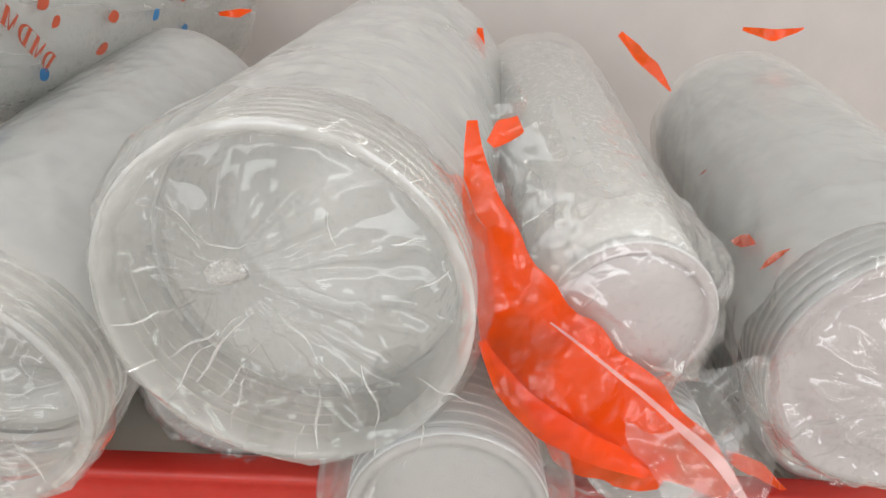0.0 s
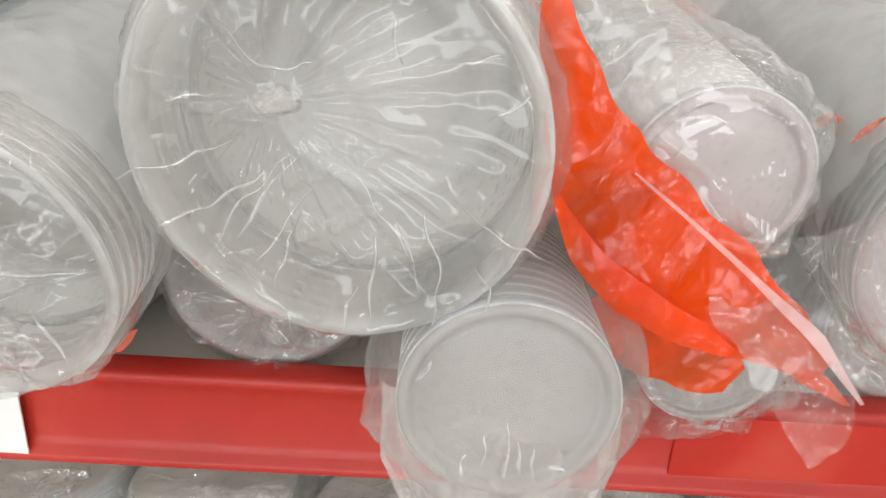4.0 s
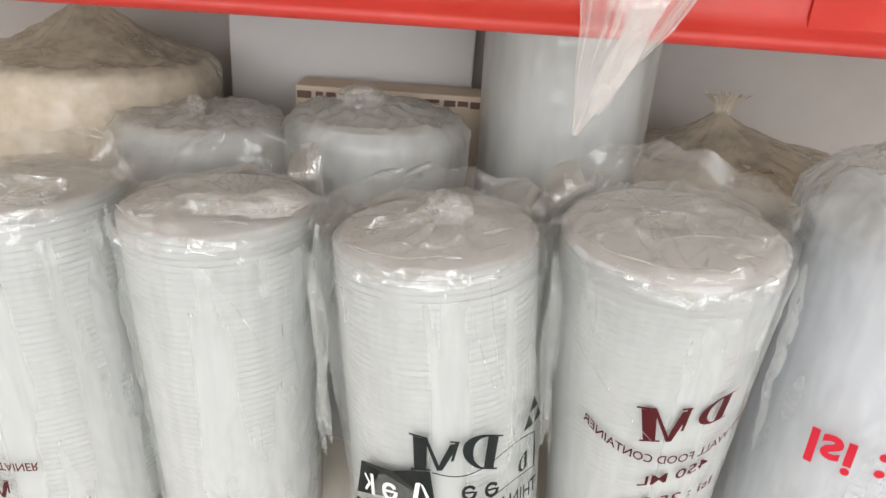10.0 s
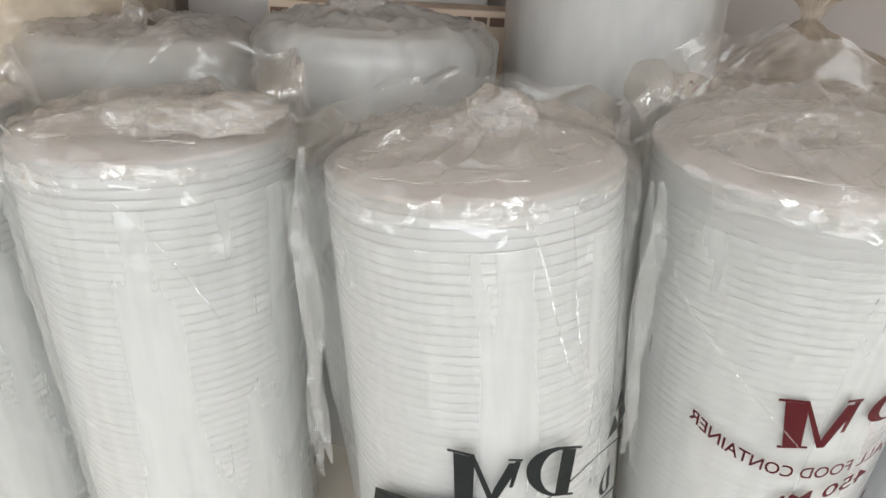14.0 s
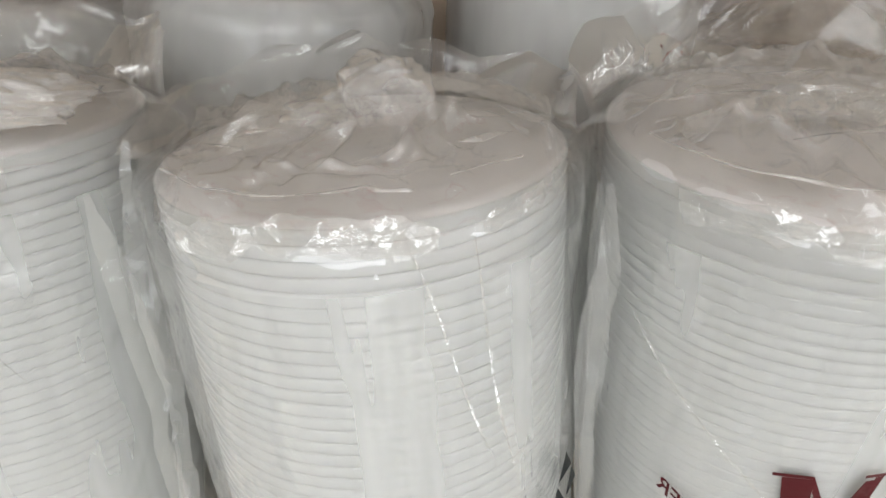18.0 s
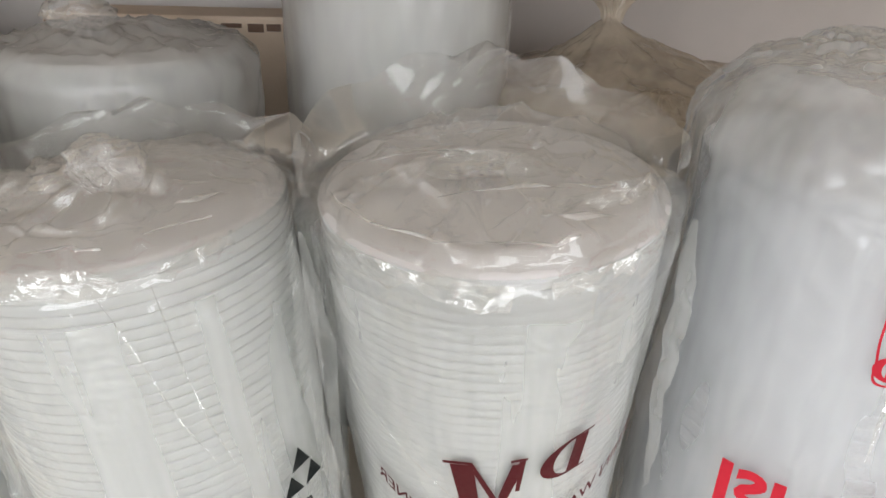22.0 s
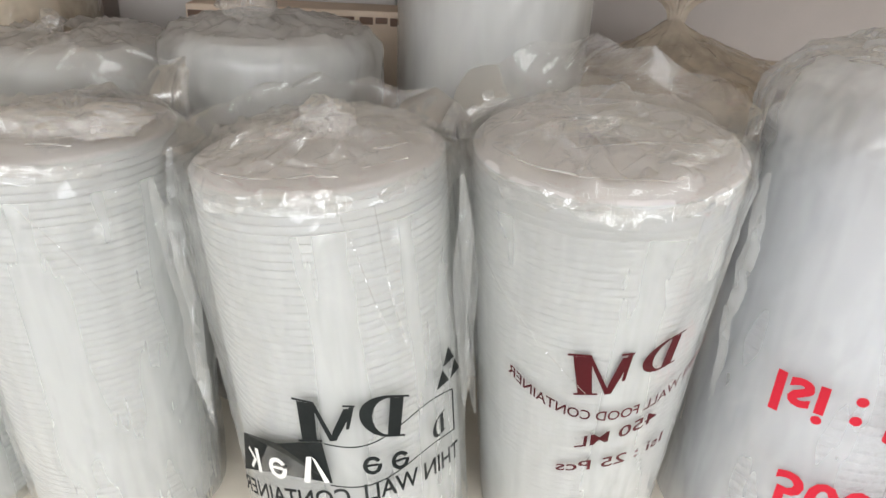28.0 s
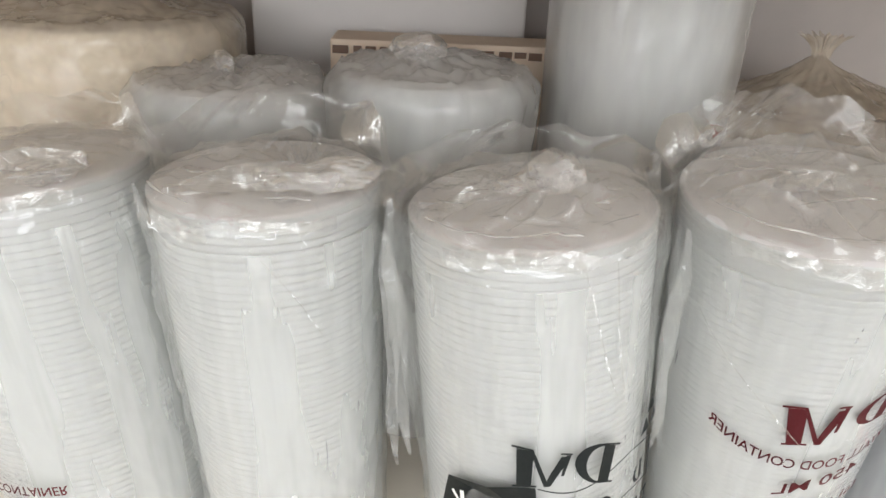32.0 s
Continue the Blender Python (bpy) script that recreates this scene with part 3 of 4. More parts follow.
stack("container_stack", "cream tub pack in a yellowed bag at the rear", "container stack", (0.225, 0.58, LOW_Z), (0.225, 0.58, 1.025), 0.095, mat=CREAM, bag=BAG_BEIGE, group=TUBS, fine=False, seed=9, knot=(-0.02, 0), peak=0.035, tuft=0.016, top=0.0022)
stack("container_stack", "cream tub pack in a tall yellowed bag at the rear", "container stack", (-0.315, 0.60, LOW_Z), (-0.315, 0.60, 1.07), 0.095, mat=CREAM, bag=BAG_BEIGE, group=TUBS, fine=False, seed=10, knot=(0.0, 0), peak=0.045, tuft=0.016, top=0.0022)

blue_pack = stack("wrapped_pack", "white wrapped pack with blue print between tub stacks", "wrapped pack", (0.212, 0.50, LOW_Z), (0.212, 0.50, 1.024), 0.032, mat=MILKY, bag=BAG_BEIGE, lid=CREAM, group=TUBS, fine=False, seed=21, knot=(0, 0), tuft=0.0)


def cartons():
    root = thing("carton", pose(-0.065, 0.66, LOW_Z), "pale cardboard carton with worn brown print near its top", "carton")
    part("carton_body", box("carton_body", (-0.088, -0.045, 0.0), (0.088, 0.0, 0.255), CARTON), root)
    for x, w, h in ((-0.086, 0.012, 0.0060), (-0.070, 0.006, 0.0050), (-0.061, 0.008, 0.0040), (-0.050, 0.005, 0.0046), (-0.042, 0.009, 0.0036), (-0.030, 0.006, 0.0042), (-0.020, 0.008, 0.0030), (-0.008, 0.007, 0.0036), (0.004, 0.012, 0.0026), (0.024, 0.013, 0.0026), (0.041, 0.010, 0.0052), (0.053, 0.009, 0.0044), (0.064, 0.010, 0.0058)):
        part("print_bar", box("print_bar", (x, -0.0465, 0.2505 - h), (x + w, -0.0452, 0.2505), BROWN, 0), root)
    root = thing("white_carton", pose(-0.11, 0.695, LOW_Z), "tall white coated carton against the back", "carton")
    part("carton_body", box("carton_body", (-0.115, -0.02, 0.0), (0.112, 0.02, 0.34), WHITEBOARD), root)
    part("top_flap", box("top_flap", (-0.1145, -0.0215, 0.3405), (0.1115, 0.0195, 0.3425), WHITEBOARD, 0.0005), root, "folded top flap")


cartons()

# ---- upper shelf ----
CUPS = "bagged cup stacks lying on the shelf"
big_cup = stack("clear_cup_stack", "large clear cup stack lying in a tied clear bag", "cup stack", (-0.018, 0.46, 1.345), (-0.0425, 0.182, 1.3125), 0.0565, mat=FROST, pitch=0.005, lid=None, bag=BAG_CLEAR, group=CUPS, seed=11, top_clear=7, core_depth=0.075, piece="cup", knot=(-0.012, 0.014), peak=0.006, tuft=0.0, pleats=17, top=0.0035, star_gain=0.35, pinch=0.004, side=0.0007, loose=0.5, knots=[(-0.012, 0.014, 0.005, 0.005, 1.4, 0.8, 0, 0)])
base_cup = stack("clear_cup_stack", "small cup stack lying base outward in a loose clear bag", "cup stack", (0.064, 0.46, 1.338), (0.064, 0.197, 1.307), 0.0275, mat=FROST, pitch=0.03, count=1, lid=PINK_BASE, back_scale=1.45, bag=BAG, group=CUPS, seed=12, piece="cup", knot=(0.01, -0.02), peak=0.004, tuft=0.0, top=0.0015, bag_R=0.043, taper=0.30, side=0.0013, star_gain=0.1)
leafy = stack("clear_cup_stack", "ribbed cup stack lying in a clear bag with leaf prints", "cup stack", (0.196, 0.46, 1.325), (0.168, 0.205, 1.286), 0.050, mat=MILKY, pitch=0.005, bag=BAG_HAZY, lid=PINK_BASE, group=CUPS, seed=13, piece="cup", knot=(0.0, 0.0), peak=0.010, tuft=0.0, top=0.006, side=0.0009, loose=0.5)
left_cup = stack("clear_cup_stack", "ribbed cup stack lying in a clear bag", "cup stack", (-0.165, 0.46, 1.318), (-0.164, 0.20, 1.264), 0.0525, mat=MILKY, pitch=0.006, group=CUPS, seed=14, piece="cup", lid=None, bag=BAG_CLEAR, top_clear=5, core_depth=0.07, knot=(0.0, -0.01), peak=0.006, tuft=0.0, top=0.007, side=0.0008, loose=0.5, knots=[(0.01, -0.02, 0.004, 0.012, 1.2, 0.6, 0, 0)])
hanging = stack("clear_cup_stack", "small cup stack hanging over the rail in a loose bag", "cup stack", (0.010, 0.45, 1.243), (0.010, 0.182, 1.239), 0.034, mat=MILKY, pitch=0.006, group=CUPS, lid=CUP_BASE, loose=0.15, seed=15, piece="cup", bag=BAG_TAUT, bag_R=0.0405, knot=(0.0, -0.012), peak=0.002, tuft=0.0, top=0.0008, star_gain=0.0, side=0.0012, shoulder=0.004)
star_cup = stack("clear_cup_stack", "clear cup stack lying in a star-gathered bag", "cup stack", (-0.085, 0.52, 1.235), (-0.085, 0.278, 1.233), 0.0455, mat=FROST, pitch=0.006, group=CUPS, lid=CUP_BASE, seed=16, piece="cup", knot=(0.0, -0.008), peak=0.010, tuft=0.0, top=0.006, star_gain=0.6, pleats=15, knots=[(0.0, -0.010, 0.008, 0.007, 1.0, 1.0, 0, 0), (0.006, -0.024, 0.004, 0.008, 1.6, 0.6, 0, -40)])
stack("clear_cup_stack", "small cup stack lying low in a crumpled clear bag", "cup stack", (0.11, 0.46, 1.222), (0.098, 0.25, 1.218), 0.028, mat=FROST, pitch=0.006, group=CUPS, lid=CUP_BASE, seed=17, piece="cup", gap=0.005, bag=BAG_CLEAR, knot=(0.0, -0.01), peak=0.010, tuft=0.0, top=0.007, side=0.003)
roll = stack("wrapped_roll", "white printed roll pack with red and blue drops", "wrapped pack", (-0.22, 0.62, 1.385), (-0.255, 0.24, 1.385), 0.062, mat=PRINTED, lid=PRINTED, group=CUPS, fine=False, seed=18, count=3, piece="band", bag=BAG, knot=(0, 0), tuft=0.0)
low_bag = stack("clear_cup_stack", "cup stack lying low in a printed bag", "cup stack", (-0.182, 0.5, 1.232), (-0.184, 0.27, 1.232), 0.043, mat=FROST, pitch=0.006, group=CUPS, lid=CUP_BASE, fine=False, seed=19, piece="cup", knot=(0, 0), tuft=0.0, top=0.005)
stack("clear_cup_stack", "cup stack lying low in an orange edged bag", "cup stack", (0.20, 0.5, 1.23), (0.195, 0.275, 1.228), 0.038, mat=FROST, pitch=0.006, group=CUPS, lid=CUP_BASE, fine=False, seed=20, piece="cup", knot=(0, 0), tuft=0.0, top=0.005)


def ribbon(name, points, widths, mat, parent, seed, label="", rough=0.003, n=90, cols=22, lean=(0, 0, 0)):
    """A strip of film along a smooth line, crumpled, of changing width; lean tips its cross direction."""
    pts, w = np.array(points), np.array(widths)
    t = np.linspace(0, len(pts) - 1, n)
    k = np.arange(len(pts))
    c = np.stack([np.interp(t, k, pts[:, i]) for i in range(3)], -1)
    ker = np.hanning(15)
    ker /= ker.sum()
    pad = np.pad(c, ((7, 7), (0, 0)), mode="reflect", reflect_type="odd")
    c = np.stack([np.convolve(pad[:, i], ker, "valid") for i in range(3)], -1)
    wid = np.interp(t, k, w)
    d = np.gradient(c, axis=0)
    d /= np.linalg.norm(d, axis=1)[:, None]
    side = np.cross(d, np.array([0, -1, 0])) + np.array(lean)
    side /= np.linalg.norm(side, axis=1)[:, None]
    u = np.linspace(-0.5, 0.5, cols)
    ragged = 1 + 0.06 * np.sin(t * 5.1 + seed)[:, None] * np.sign(u)[None, :]
    v = c[:, None] + side[:, None] * (u[None, :] * wid[:, None] * ragged)[..., None]
    v = v.reshape(-1, 3)
    v[:, 1] += rough * crumple(v, seed, 0.02) + rough * 0.4 * crumple(v, seed + 3, 0.008)
    return part(name, mesh(name, v, grid_faces(n, cols, False), mat), parent, label)


strip = thing("orange_strip", pose(0, 0, 0), "crinkled orange printed plastic strip across clear cup bags", "plastic strip")
ribbon("strip_band", [(0.010, 0.20, 1.367), (0.0115, 0.198, 1.354), (0.0155, 0.194, 1.340), (0.022, 0.191, 1.3225), (0.029, 0.189, 1.309), (0.043, 0.187, 1.2935), (0.0635, 0.187, 1.278), (0.085, 0.186, 1.266), (0.100, 0.182, 1.257)],
       [0.003, 0.007, 0.013, 0.021, 0.029, 0.034, 0.032, 0.021, 0.007], ORANGE_VEIL, strip, 31)
ribbon("strip_edge", [(0.0165, 0.186, 1.304), (0.025, 0.1845, 1.289), (0.041, 0.183, 1.2755), (0.060, 0.183, 1.266), (0.072, 0.183, 1.2615)], [0.002, 0.008, 0.011, 0.009, 0.003], ORANGE, strip, 32, "bare orange lower edge", rough=0.0015)
ribbon("strip_end", [(0.0155, 0.196, 1.361), (0.019, 0.195, 1.365), (0.0235, 0.195, 1.3675)], [0.003, 0.007, 0.005], ORANGE_VEIL, strip, 37, "torn upper end of the strip", rough=0.001, n=24, cols=10)
ribbon("strip_fold", [(0.045, 0.222, 1.262), (0.062, 0.226, 1.245), (0.085, 0.228, 1.232), (0.098, 0.228, 1.224)], [0.016, 0.032, 0.030, 0.012], ORANGE, strip, 33, "orange folded under part")
ribbon("strip_hem", [(0.036, 0.184, 1.312), (0.055, 0.183, 1.2985), (0.074, 0.182, 1.284), (0.092, 0.178, 1.270), (0.103, 0.168, 1.256)], [0.0006, 0.0012, 0.002, 0.004, 0.001], PINK_HEM, strip, 34, "pale pink folded hem", rough=0.001)
ribbon("clear_flap", [(0.083, 0.192, 1.292), (0.089, 0.182, 1.272), (0.091, 0.172, 1.256), (0.091, 0.164, 1.246), (0.090, 0.160, 1.239)], [0.050, 0.042, 0.028, 0.015, 0.001], BAG_CLEAR, strip, 35, "clear loose corner of the bag")
ribbon("veil", [(0.020, 0.205, 1.372), (0.030, 0.20, 1.345), (0.045, 0.19, 1.320)], [0.010, 0.022, 0.012], BAG_CLEAR, strip, 36, "clear loose film beside the strip")


def tail():
    """The gathered end of a bag that hangs down over the rail: a pleated funnel that twists into a limp tip."""
    n, cols = 110, 96
    zk = np.array([1.236, 1.2105, 1.186, 1.1725, 1.163, 1.153, 1.1425, 1.132, 1.123])
    z = np.linspace(zk[0], zk[-1], n)
    cx = np.interp(z, zk[::-1], [0.0072, 0.0089, 0.0113, 0.0150, 0.0166, 0.0134, 0.0116, 0.0103, 0.010])
    w = np.interp(z, zk[::-1], [0.0006, 0.0034, 0.0070, 0.0112, 0.0145, 0.0205, 0.0285, 0.0390, 0.0410])
    cy = np.interp(z, zk[::-1], [0.199, 0.196, 0.194, 0.192, 0.190, 0.190, 0.191, 0.196, 0.202])
    deep = np.interp(z, zk[::-1], [0.3, 0.35, 0.4, 0.5, 0.55, 0.42, 0.36, 0.36, 0.40])
    a = np.linspace(0, 2 * math.pi, cols, endpoint=False)
    s = (z[0] - z) / (z[0] - z[-1])
    star = 0.20 * tri(a[None, :] / (2 * math.pi) * 8 + 0.9 * s[:, None]) + 0.10 * tri(a[None, :] / (2 * math.pi) * 15 + 0.3 - 0.6 * s[:, None])
    fold = 1 + star * np.clip(s * 3.0, 0.1, 1)[:, None]
    v = np.stack([cx[:, None] + w[:, None] * np.cos(a)[None, :] * (0.75 + 0.25 * fold), cy[:, None] + (deep * w)[:, None] * np.sin(a)[None, :] * fold, np.repeat(z[:, None], cols, 1)], -1).reshape(-1, 3)
    v[:, 1] += 0.0012 * crumple(v * np.array([1, 1, 0.4]), 41, 0.016)
    v[:, 0] += 0.0009 * crumple(v * np.array([1, 1, 0.4]), 42, 0.02)
    tail_ob = part("bag_tail", mesh("bag_tail", v, grid_faces(n, cols), BAG_TAIL), hanging, "gathered milky end of the bag", hanging.matrix_basis.inverted())
    for x0, z0, bend, width, seed in ((-0.012, 1.190, -0.002, 0.006, 61), (-0.004, 1.182, -0.001, 0.004, 62), (0.006, 1.197, 0.0, 0.0035, 63), (0.016, 1.192, 0.001, 0.007, 64), (0.027, 1.196, 0.004, 0.005, 65), (0.034, 1.197, 0.004, 0.0035, 66)):
        pts = [(x0, 0.186, z0), (0.5 * (x0 + 0.0165) + bend, 0.1825, 0.5 * (z0 + 1.159)), (0.0165 + 0.12 * (x0 - 0.0165), 0.1815, 1.158), (0.0145 + 0.1 * (x0 - 0.0165), 0.1865, 1.145), (0.0105 + 0.05 * (x0 - 0.0165), 0.1915, 1.131)]
        ribbon("pleat", pts, [width * k for k in (0.15, 0.7, 1.0, 0.7, 0.2)], BAG_PLEAT, tail_ob, seed, "milky pleat in the film", rough=0.0012, n=60, cols=10)


tail()


# ---- print on the packs ----
def flat_text(words, size, bold=0.0, font_shear=0.0):
    c = bpy.data.curves.new("print", "FONT")
    c.body, c.size, c.align_x, c.offset, c.shear, c.resolution_u = words, size, "CENTER", bold, font_shear, 3
    ob = bpy.data.objects.new("print", c)
    scene.collection.objects.link(ob)
    me = bpy.data.meshes.new_from_object(ob.evaluated_get(bpy.context.evaluated_depsgraph_get()))
    bpy.data.objects.remove(ob)
    v = np.array([x.co[:] for x in me.vertices])[:, :2]
    f = [list(p.vertices) for p in me.polygons]
    bpy.data.meshes.remove(me)
    return v, f


def shape(points):
    return np.array(points, float), [list(range(len(points)))]


def on_pack(name, vf, pack, R, angle, z, mat, label, tilt=0.0, mirror=(-1, 1), arc=0.0, squash=1.0):
    """Print laid round a pack of radius R: angle in degrees from its front, z up the pack."""
    v, f = vf
    u, w = v[:, 0] * mirror[0], v[:, 1] * mirror[1]
    w = w + arc * u * u
    ct, st = math.cos(radians(tilt)), math.sin(radians(tilt))
    u, w = u * ct - w * st, u * st + w * ct
    th = radians(angle) + u * squash / R
    p = np.stack([R * np.sin(th), -R * np.cos(th), z + w], -1)
    return part(name, mesh(name, p, f, mat, False), pack, label)


def frame_print(pack, R, u, z, w, h, line, mat, label):
    """An outlined box: four thin bars."""
    for x0, y0, x1, y1 in ((-w / 2, h / 2 - line, w / 2, h / 2), (-w / 2, -h / 2, w / 2, -h / 2 + line), (-w / 2, -h / 2 + line, -w / 2 + line, h / 2 - line), (w / 2 - line, -h / 2 + line, w / 2, h / 2 - line)):
        on_pack("print_bar", shape([(x0, y0), (x1, y0), (x1, y1), (x0, y1)]), pack, R, math.degrees(u / R), z, mat, label)


def half_round(w, h, bar):
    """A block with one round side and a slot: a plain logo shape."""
    a = np.linspace(-math.pi / 2, math.pi / 2, 17)
    o = [(w * math.cos(t), h / 2 * math.sin(t)) for t in a]
    i = [((w - bar) * math.cos(t), (h / 2 - bar * 0.35) * math.sin(t)) for t in a]
    v = o + i
    f = [[k, k + 1, 18 + k, 17 + k] for k in range(16)]
    n = len(v)
    v += [(-bar * 0.3, -h / 2), (bar * 0.5, -h / 2), (bar * 0.5, h / 2), (-bar * 0.3, h / 2)]
    return np.array(v), f + [[n, n + 1, n + 2, n + 3]]


def joined(*polys):
    """Several outlines in the unit square as one set of corners and faces."""
    v, f = [], []
    for p in polys:
        f.append(list(range(len(v), len(v) + len(p))))
        v += list(p)
    return np.array(v, float), f


def zigzag():
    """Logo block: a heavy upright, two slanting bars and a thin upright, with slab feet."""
    return joined([(0.08, 0.05), (0.36, 0.05), (0.36, 0.95), (0.08, 0.95)], [(0.0, 0.0), (0.46, 0.0), (0.46, 0.05), (0.0, 0.05)], [(0.0, 0.95), (0.36, 0.95), (0.36, 1.0), (0.0, 1.0)],
                  [(0.36, 0.74), (0.60, 0.0), (0.66, 0.10), (0.36, 0.98)], [(0.60, 0.0), (0.72, 0.0), (0.98, 0.9), (0.82, 0.9), (0.66, 0.30)], [(0.80, 0.95), (1.0, 0.95), (1.0, 1.0), (0.80, 1.0)], [(0.88, 0.30), (0.94, 0.30), (0.98, 0.95), (0.90, 0.95)])


def bowed():
    """Logo block: a heavy upright with slab feet and a round bow that swells in the middle."""
    a = np.linspace(math.pi / 2, 1.5 * math.pi, 15)
    rim = [(0.62 + 0.62 * math.cos(t), 0.5 + 0.5 * math.sin(t)) for t in a] + [(0.62 + 0.36 * math.cos(t), 0.5 + 0.44 * math.sin(t)) for t in a]
    v, f = joined([(0.60, 0.05), (0.88, 0.05), (0.88, 0.95), (0.60, 0.95)], [(0.62, 0.0), (1.0, 0.0), (1.0, 0.05), (0.62, 0.05)], [(0.62, 0.95), (1.0, 0.95), (1.0, 1.0), (0.62, 1.0)])
    n = len(v)
    return np.concatenate([v, np.array(rim)]), f + [[n + k, n + k + 1, n + 16 + k, n + 15 + k] for k in range(14)]


def ring():
    """Logo block: a round ring with a bar across."""
    a = np.linspace(0.5, 2 * math.pi + 0.1, 19)
    rim = [(0.5 + 0.5 * math.cos(t), 0.5 + 0.5 * math.sin(t)) for t in a] + [(0.5 + 0.28 * math.cos(t), 0.5 + 0.30 * math.sin(t)) for t in a]
    v, f = joined([(0.2, 0.45), (0.8, 0.45), (0.8, 0.58), (0.2, 0.58)])
    return np.concatenate([v, np.array(rim)]), f + [[4 + k, 5 + k, 24 + k, 23 + k] for k in range(18)]


def on_corners(name, vf, pack, radius, bl, br, tr, tl, mat, label):
    """Print stretched over a patch of a pack, whose corners are given as (degrees from the front, height); radius follows the height."""
    v, f = vf
    u, w = v[:, :1], v[:, 1:]
    q = (1 - u) * (1 - w) * np.array(bl) + u * (1 - w) * np.array(br) + u * w * np.array(tr) + (1 - u) * w * np.array(tl)
    th, r = np.radians(q[:, 0]), radius(q[:, 1])
    return part(name, mesh(name, np.stack([r * np.sin(th), -r * np.cos(th), q[:, 1]], -1), f, mat, False), pack, label)


def on_curve(name, words, pack, radius, start, middle, end, height, mat, label, bold=0.0):
    """Mirrored lettering along a bowed line from start (its last letter) over middle to end (its first), each (degrees, height)."""
    v, f = flat_text(words, 1.0, bold)
    lo, hi = v[:, 0].min(), v[:, 0].max()
    u = (hi - v[:, 0]) / (hi - lo)
    m = (middle[0] - start[0]) / (end[0] - start[0])
    bow = np.polyfit([0, m, 1], [start[1], middle[1], end[1]], 2)
    ang, z = start[0] + (end[0] - start[0]) * u, np.polyval(bow, u) + v[:, 1] / 0.7 * height
    th, r = np.radians(ang), radius(z)
    return part(name, mesh(name, np.stack([r * np.sin(th), -r * np.cos(th), z], -1), f, mat, False), pack, label)


# pack with the maroon print
def r4(z):
    return 0.0545 + 0.0445 * z


on_corners("print_logo", zigzag(), s4, r4, (-17, 0.1335), (5, 0.137), (6, 0.1610), (-21.5, 0.158), MAROON, "maroon logo block")
on_corners("print_logo", bowed(), s4, r4, (9, 0.1445), (27, 0.1495), (29.5, 0.1675), (12, 0.1635), MAROON, "maroon logo block")
on_curve("print_line", "THIN WALL FOOD CONTAINER", s4, r4, (-49, 0.1335), (-6, 0.1185), (54, 0.1465), 0.0062, MAROON, "mirrored maroon lettering", 0.012)
on_curve("print_line", "450 ML", s4, r4, (-13.5, 0.0985), (6, 0.1055), (25, 0.113), 0.0075, MAROON, "mirrored maroon lettering", 0.012)
on_curve("print_line", "Isi : 25 Pcs", s4, r4, (-21, 0.0795), (6, 0.086), (34, 0.0925), 0.0070, MAROON, "mirrored maroon lettering", 0.012)


# pack with the black print
def r3(z):
    return 0.0652 + 0.0 * z


def r3_over(z):
    return 0.0657 + 0.0 * z


on_corners("print_logo", zigzag(), s3, r3, (-14.5, 0.1075), (7, 0.1085), (10, 0.1265), (-14.5, 0.1325), BLACK, "black logo block")
on_corners("print_logo", bowed(), s3, r3, (10, 0.1095), (29, 0.1015), (32.5, 0.1235), (12, 0.1330), BLACK, "black logo block")
on_corners("print_logo", joined([(0, 0), (1, 0), (1, 1), (0.8, 1.04), (0.5, 0.98), (0, 1)]), s3, r3, (-51, 0.0735), (-3, 0.083), (-5, 0.1075), (-44.5, 0.1010), BLACK, "black logo panel")
bar = joined([(0, 0), (0.3, 0), (0.3, 1), (0, 1)], [(0.3, 0.5), (0.85, 0.05), (1.0, 0.15), (0.42, 0.62)], [(0.3, 0.5), (0.42, 0.4), (0.95, 0.85), (0.8, 0.95)])
for vf, a0, a1, z0, h in ((bar, -43, -36, 0.080, 0.015), (ring(), -31, -22, 0.0815, 0.013)):
    v, f = vf
    on_corners("print_mark", (np.stack([1 - v[:, 0], v[:, 1]], -1) if a0 < -40 else v, f), s3, r3_over, (a0, z0), (a1, z0 + 0.001), (a1, z0 + h + 0.001), (a0, z0 + h), PAPER, "")
on_corners("print_mark", joined([(0, 0), (0.25, 0), (0.45, 1), (0.2, 1)], [(0.45, 1), (0.6, 0.9), (1.0, 0.0), (0.8, 0.0)]), s3, r3_over, (-15, 0.083), (-4, 0.084), (-5, 0.1), (-14, 0.099), PAPER, "")
for a0, z0 in ((10, 0.0855), (22, 0.0835)):
    on_corners("print_mark", ring(), s3, r3, (a0, z0), (a0 + 8, z0 - 0.001), (a0 + 8, z0 + 0.010), (a0, z0 + 0.011), BLACK, "")
on_corners("print_mark", bowed(), s3, r3, (43, 0.088), (51, 0.091), (51, 0.103), (43, 0.100), BLACK, "")
wave = np.linspace(0, 1, 31)
for z0, z1, swing in ((0.1065, 0.1095, 0.0045), (0.0815, 0.0845, 0.0035)):
    line = [(t, 0.0) for t in wave] + [(t, 1.0) for t in wave]
    v = np.array(line)
    mid = z0 + (z1 - z0) * v[:, 0] - swing * np.sin(6.3 * v[:, 0]) + 0.0008 * v[:, 1]
    th = np.radians(-4 + 62 * v[:, 0])
    part("print_bar", mesh("print_bar", np.stack([0.0652 * np.sin(th), -0.0652 * np.cos(th), mid], -1), [[k, k + 1, 32 + k, 31 + k] for k in range(30)], BLACK, False), s3)
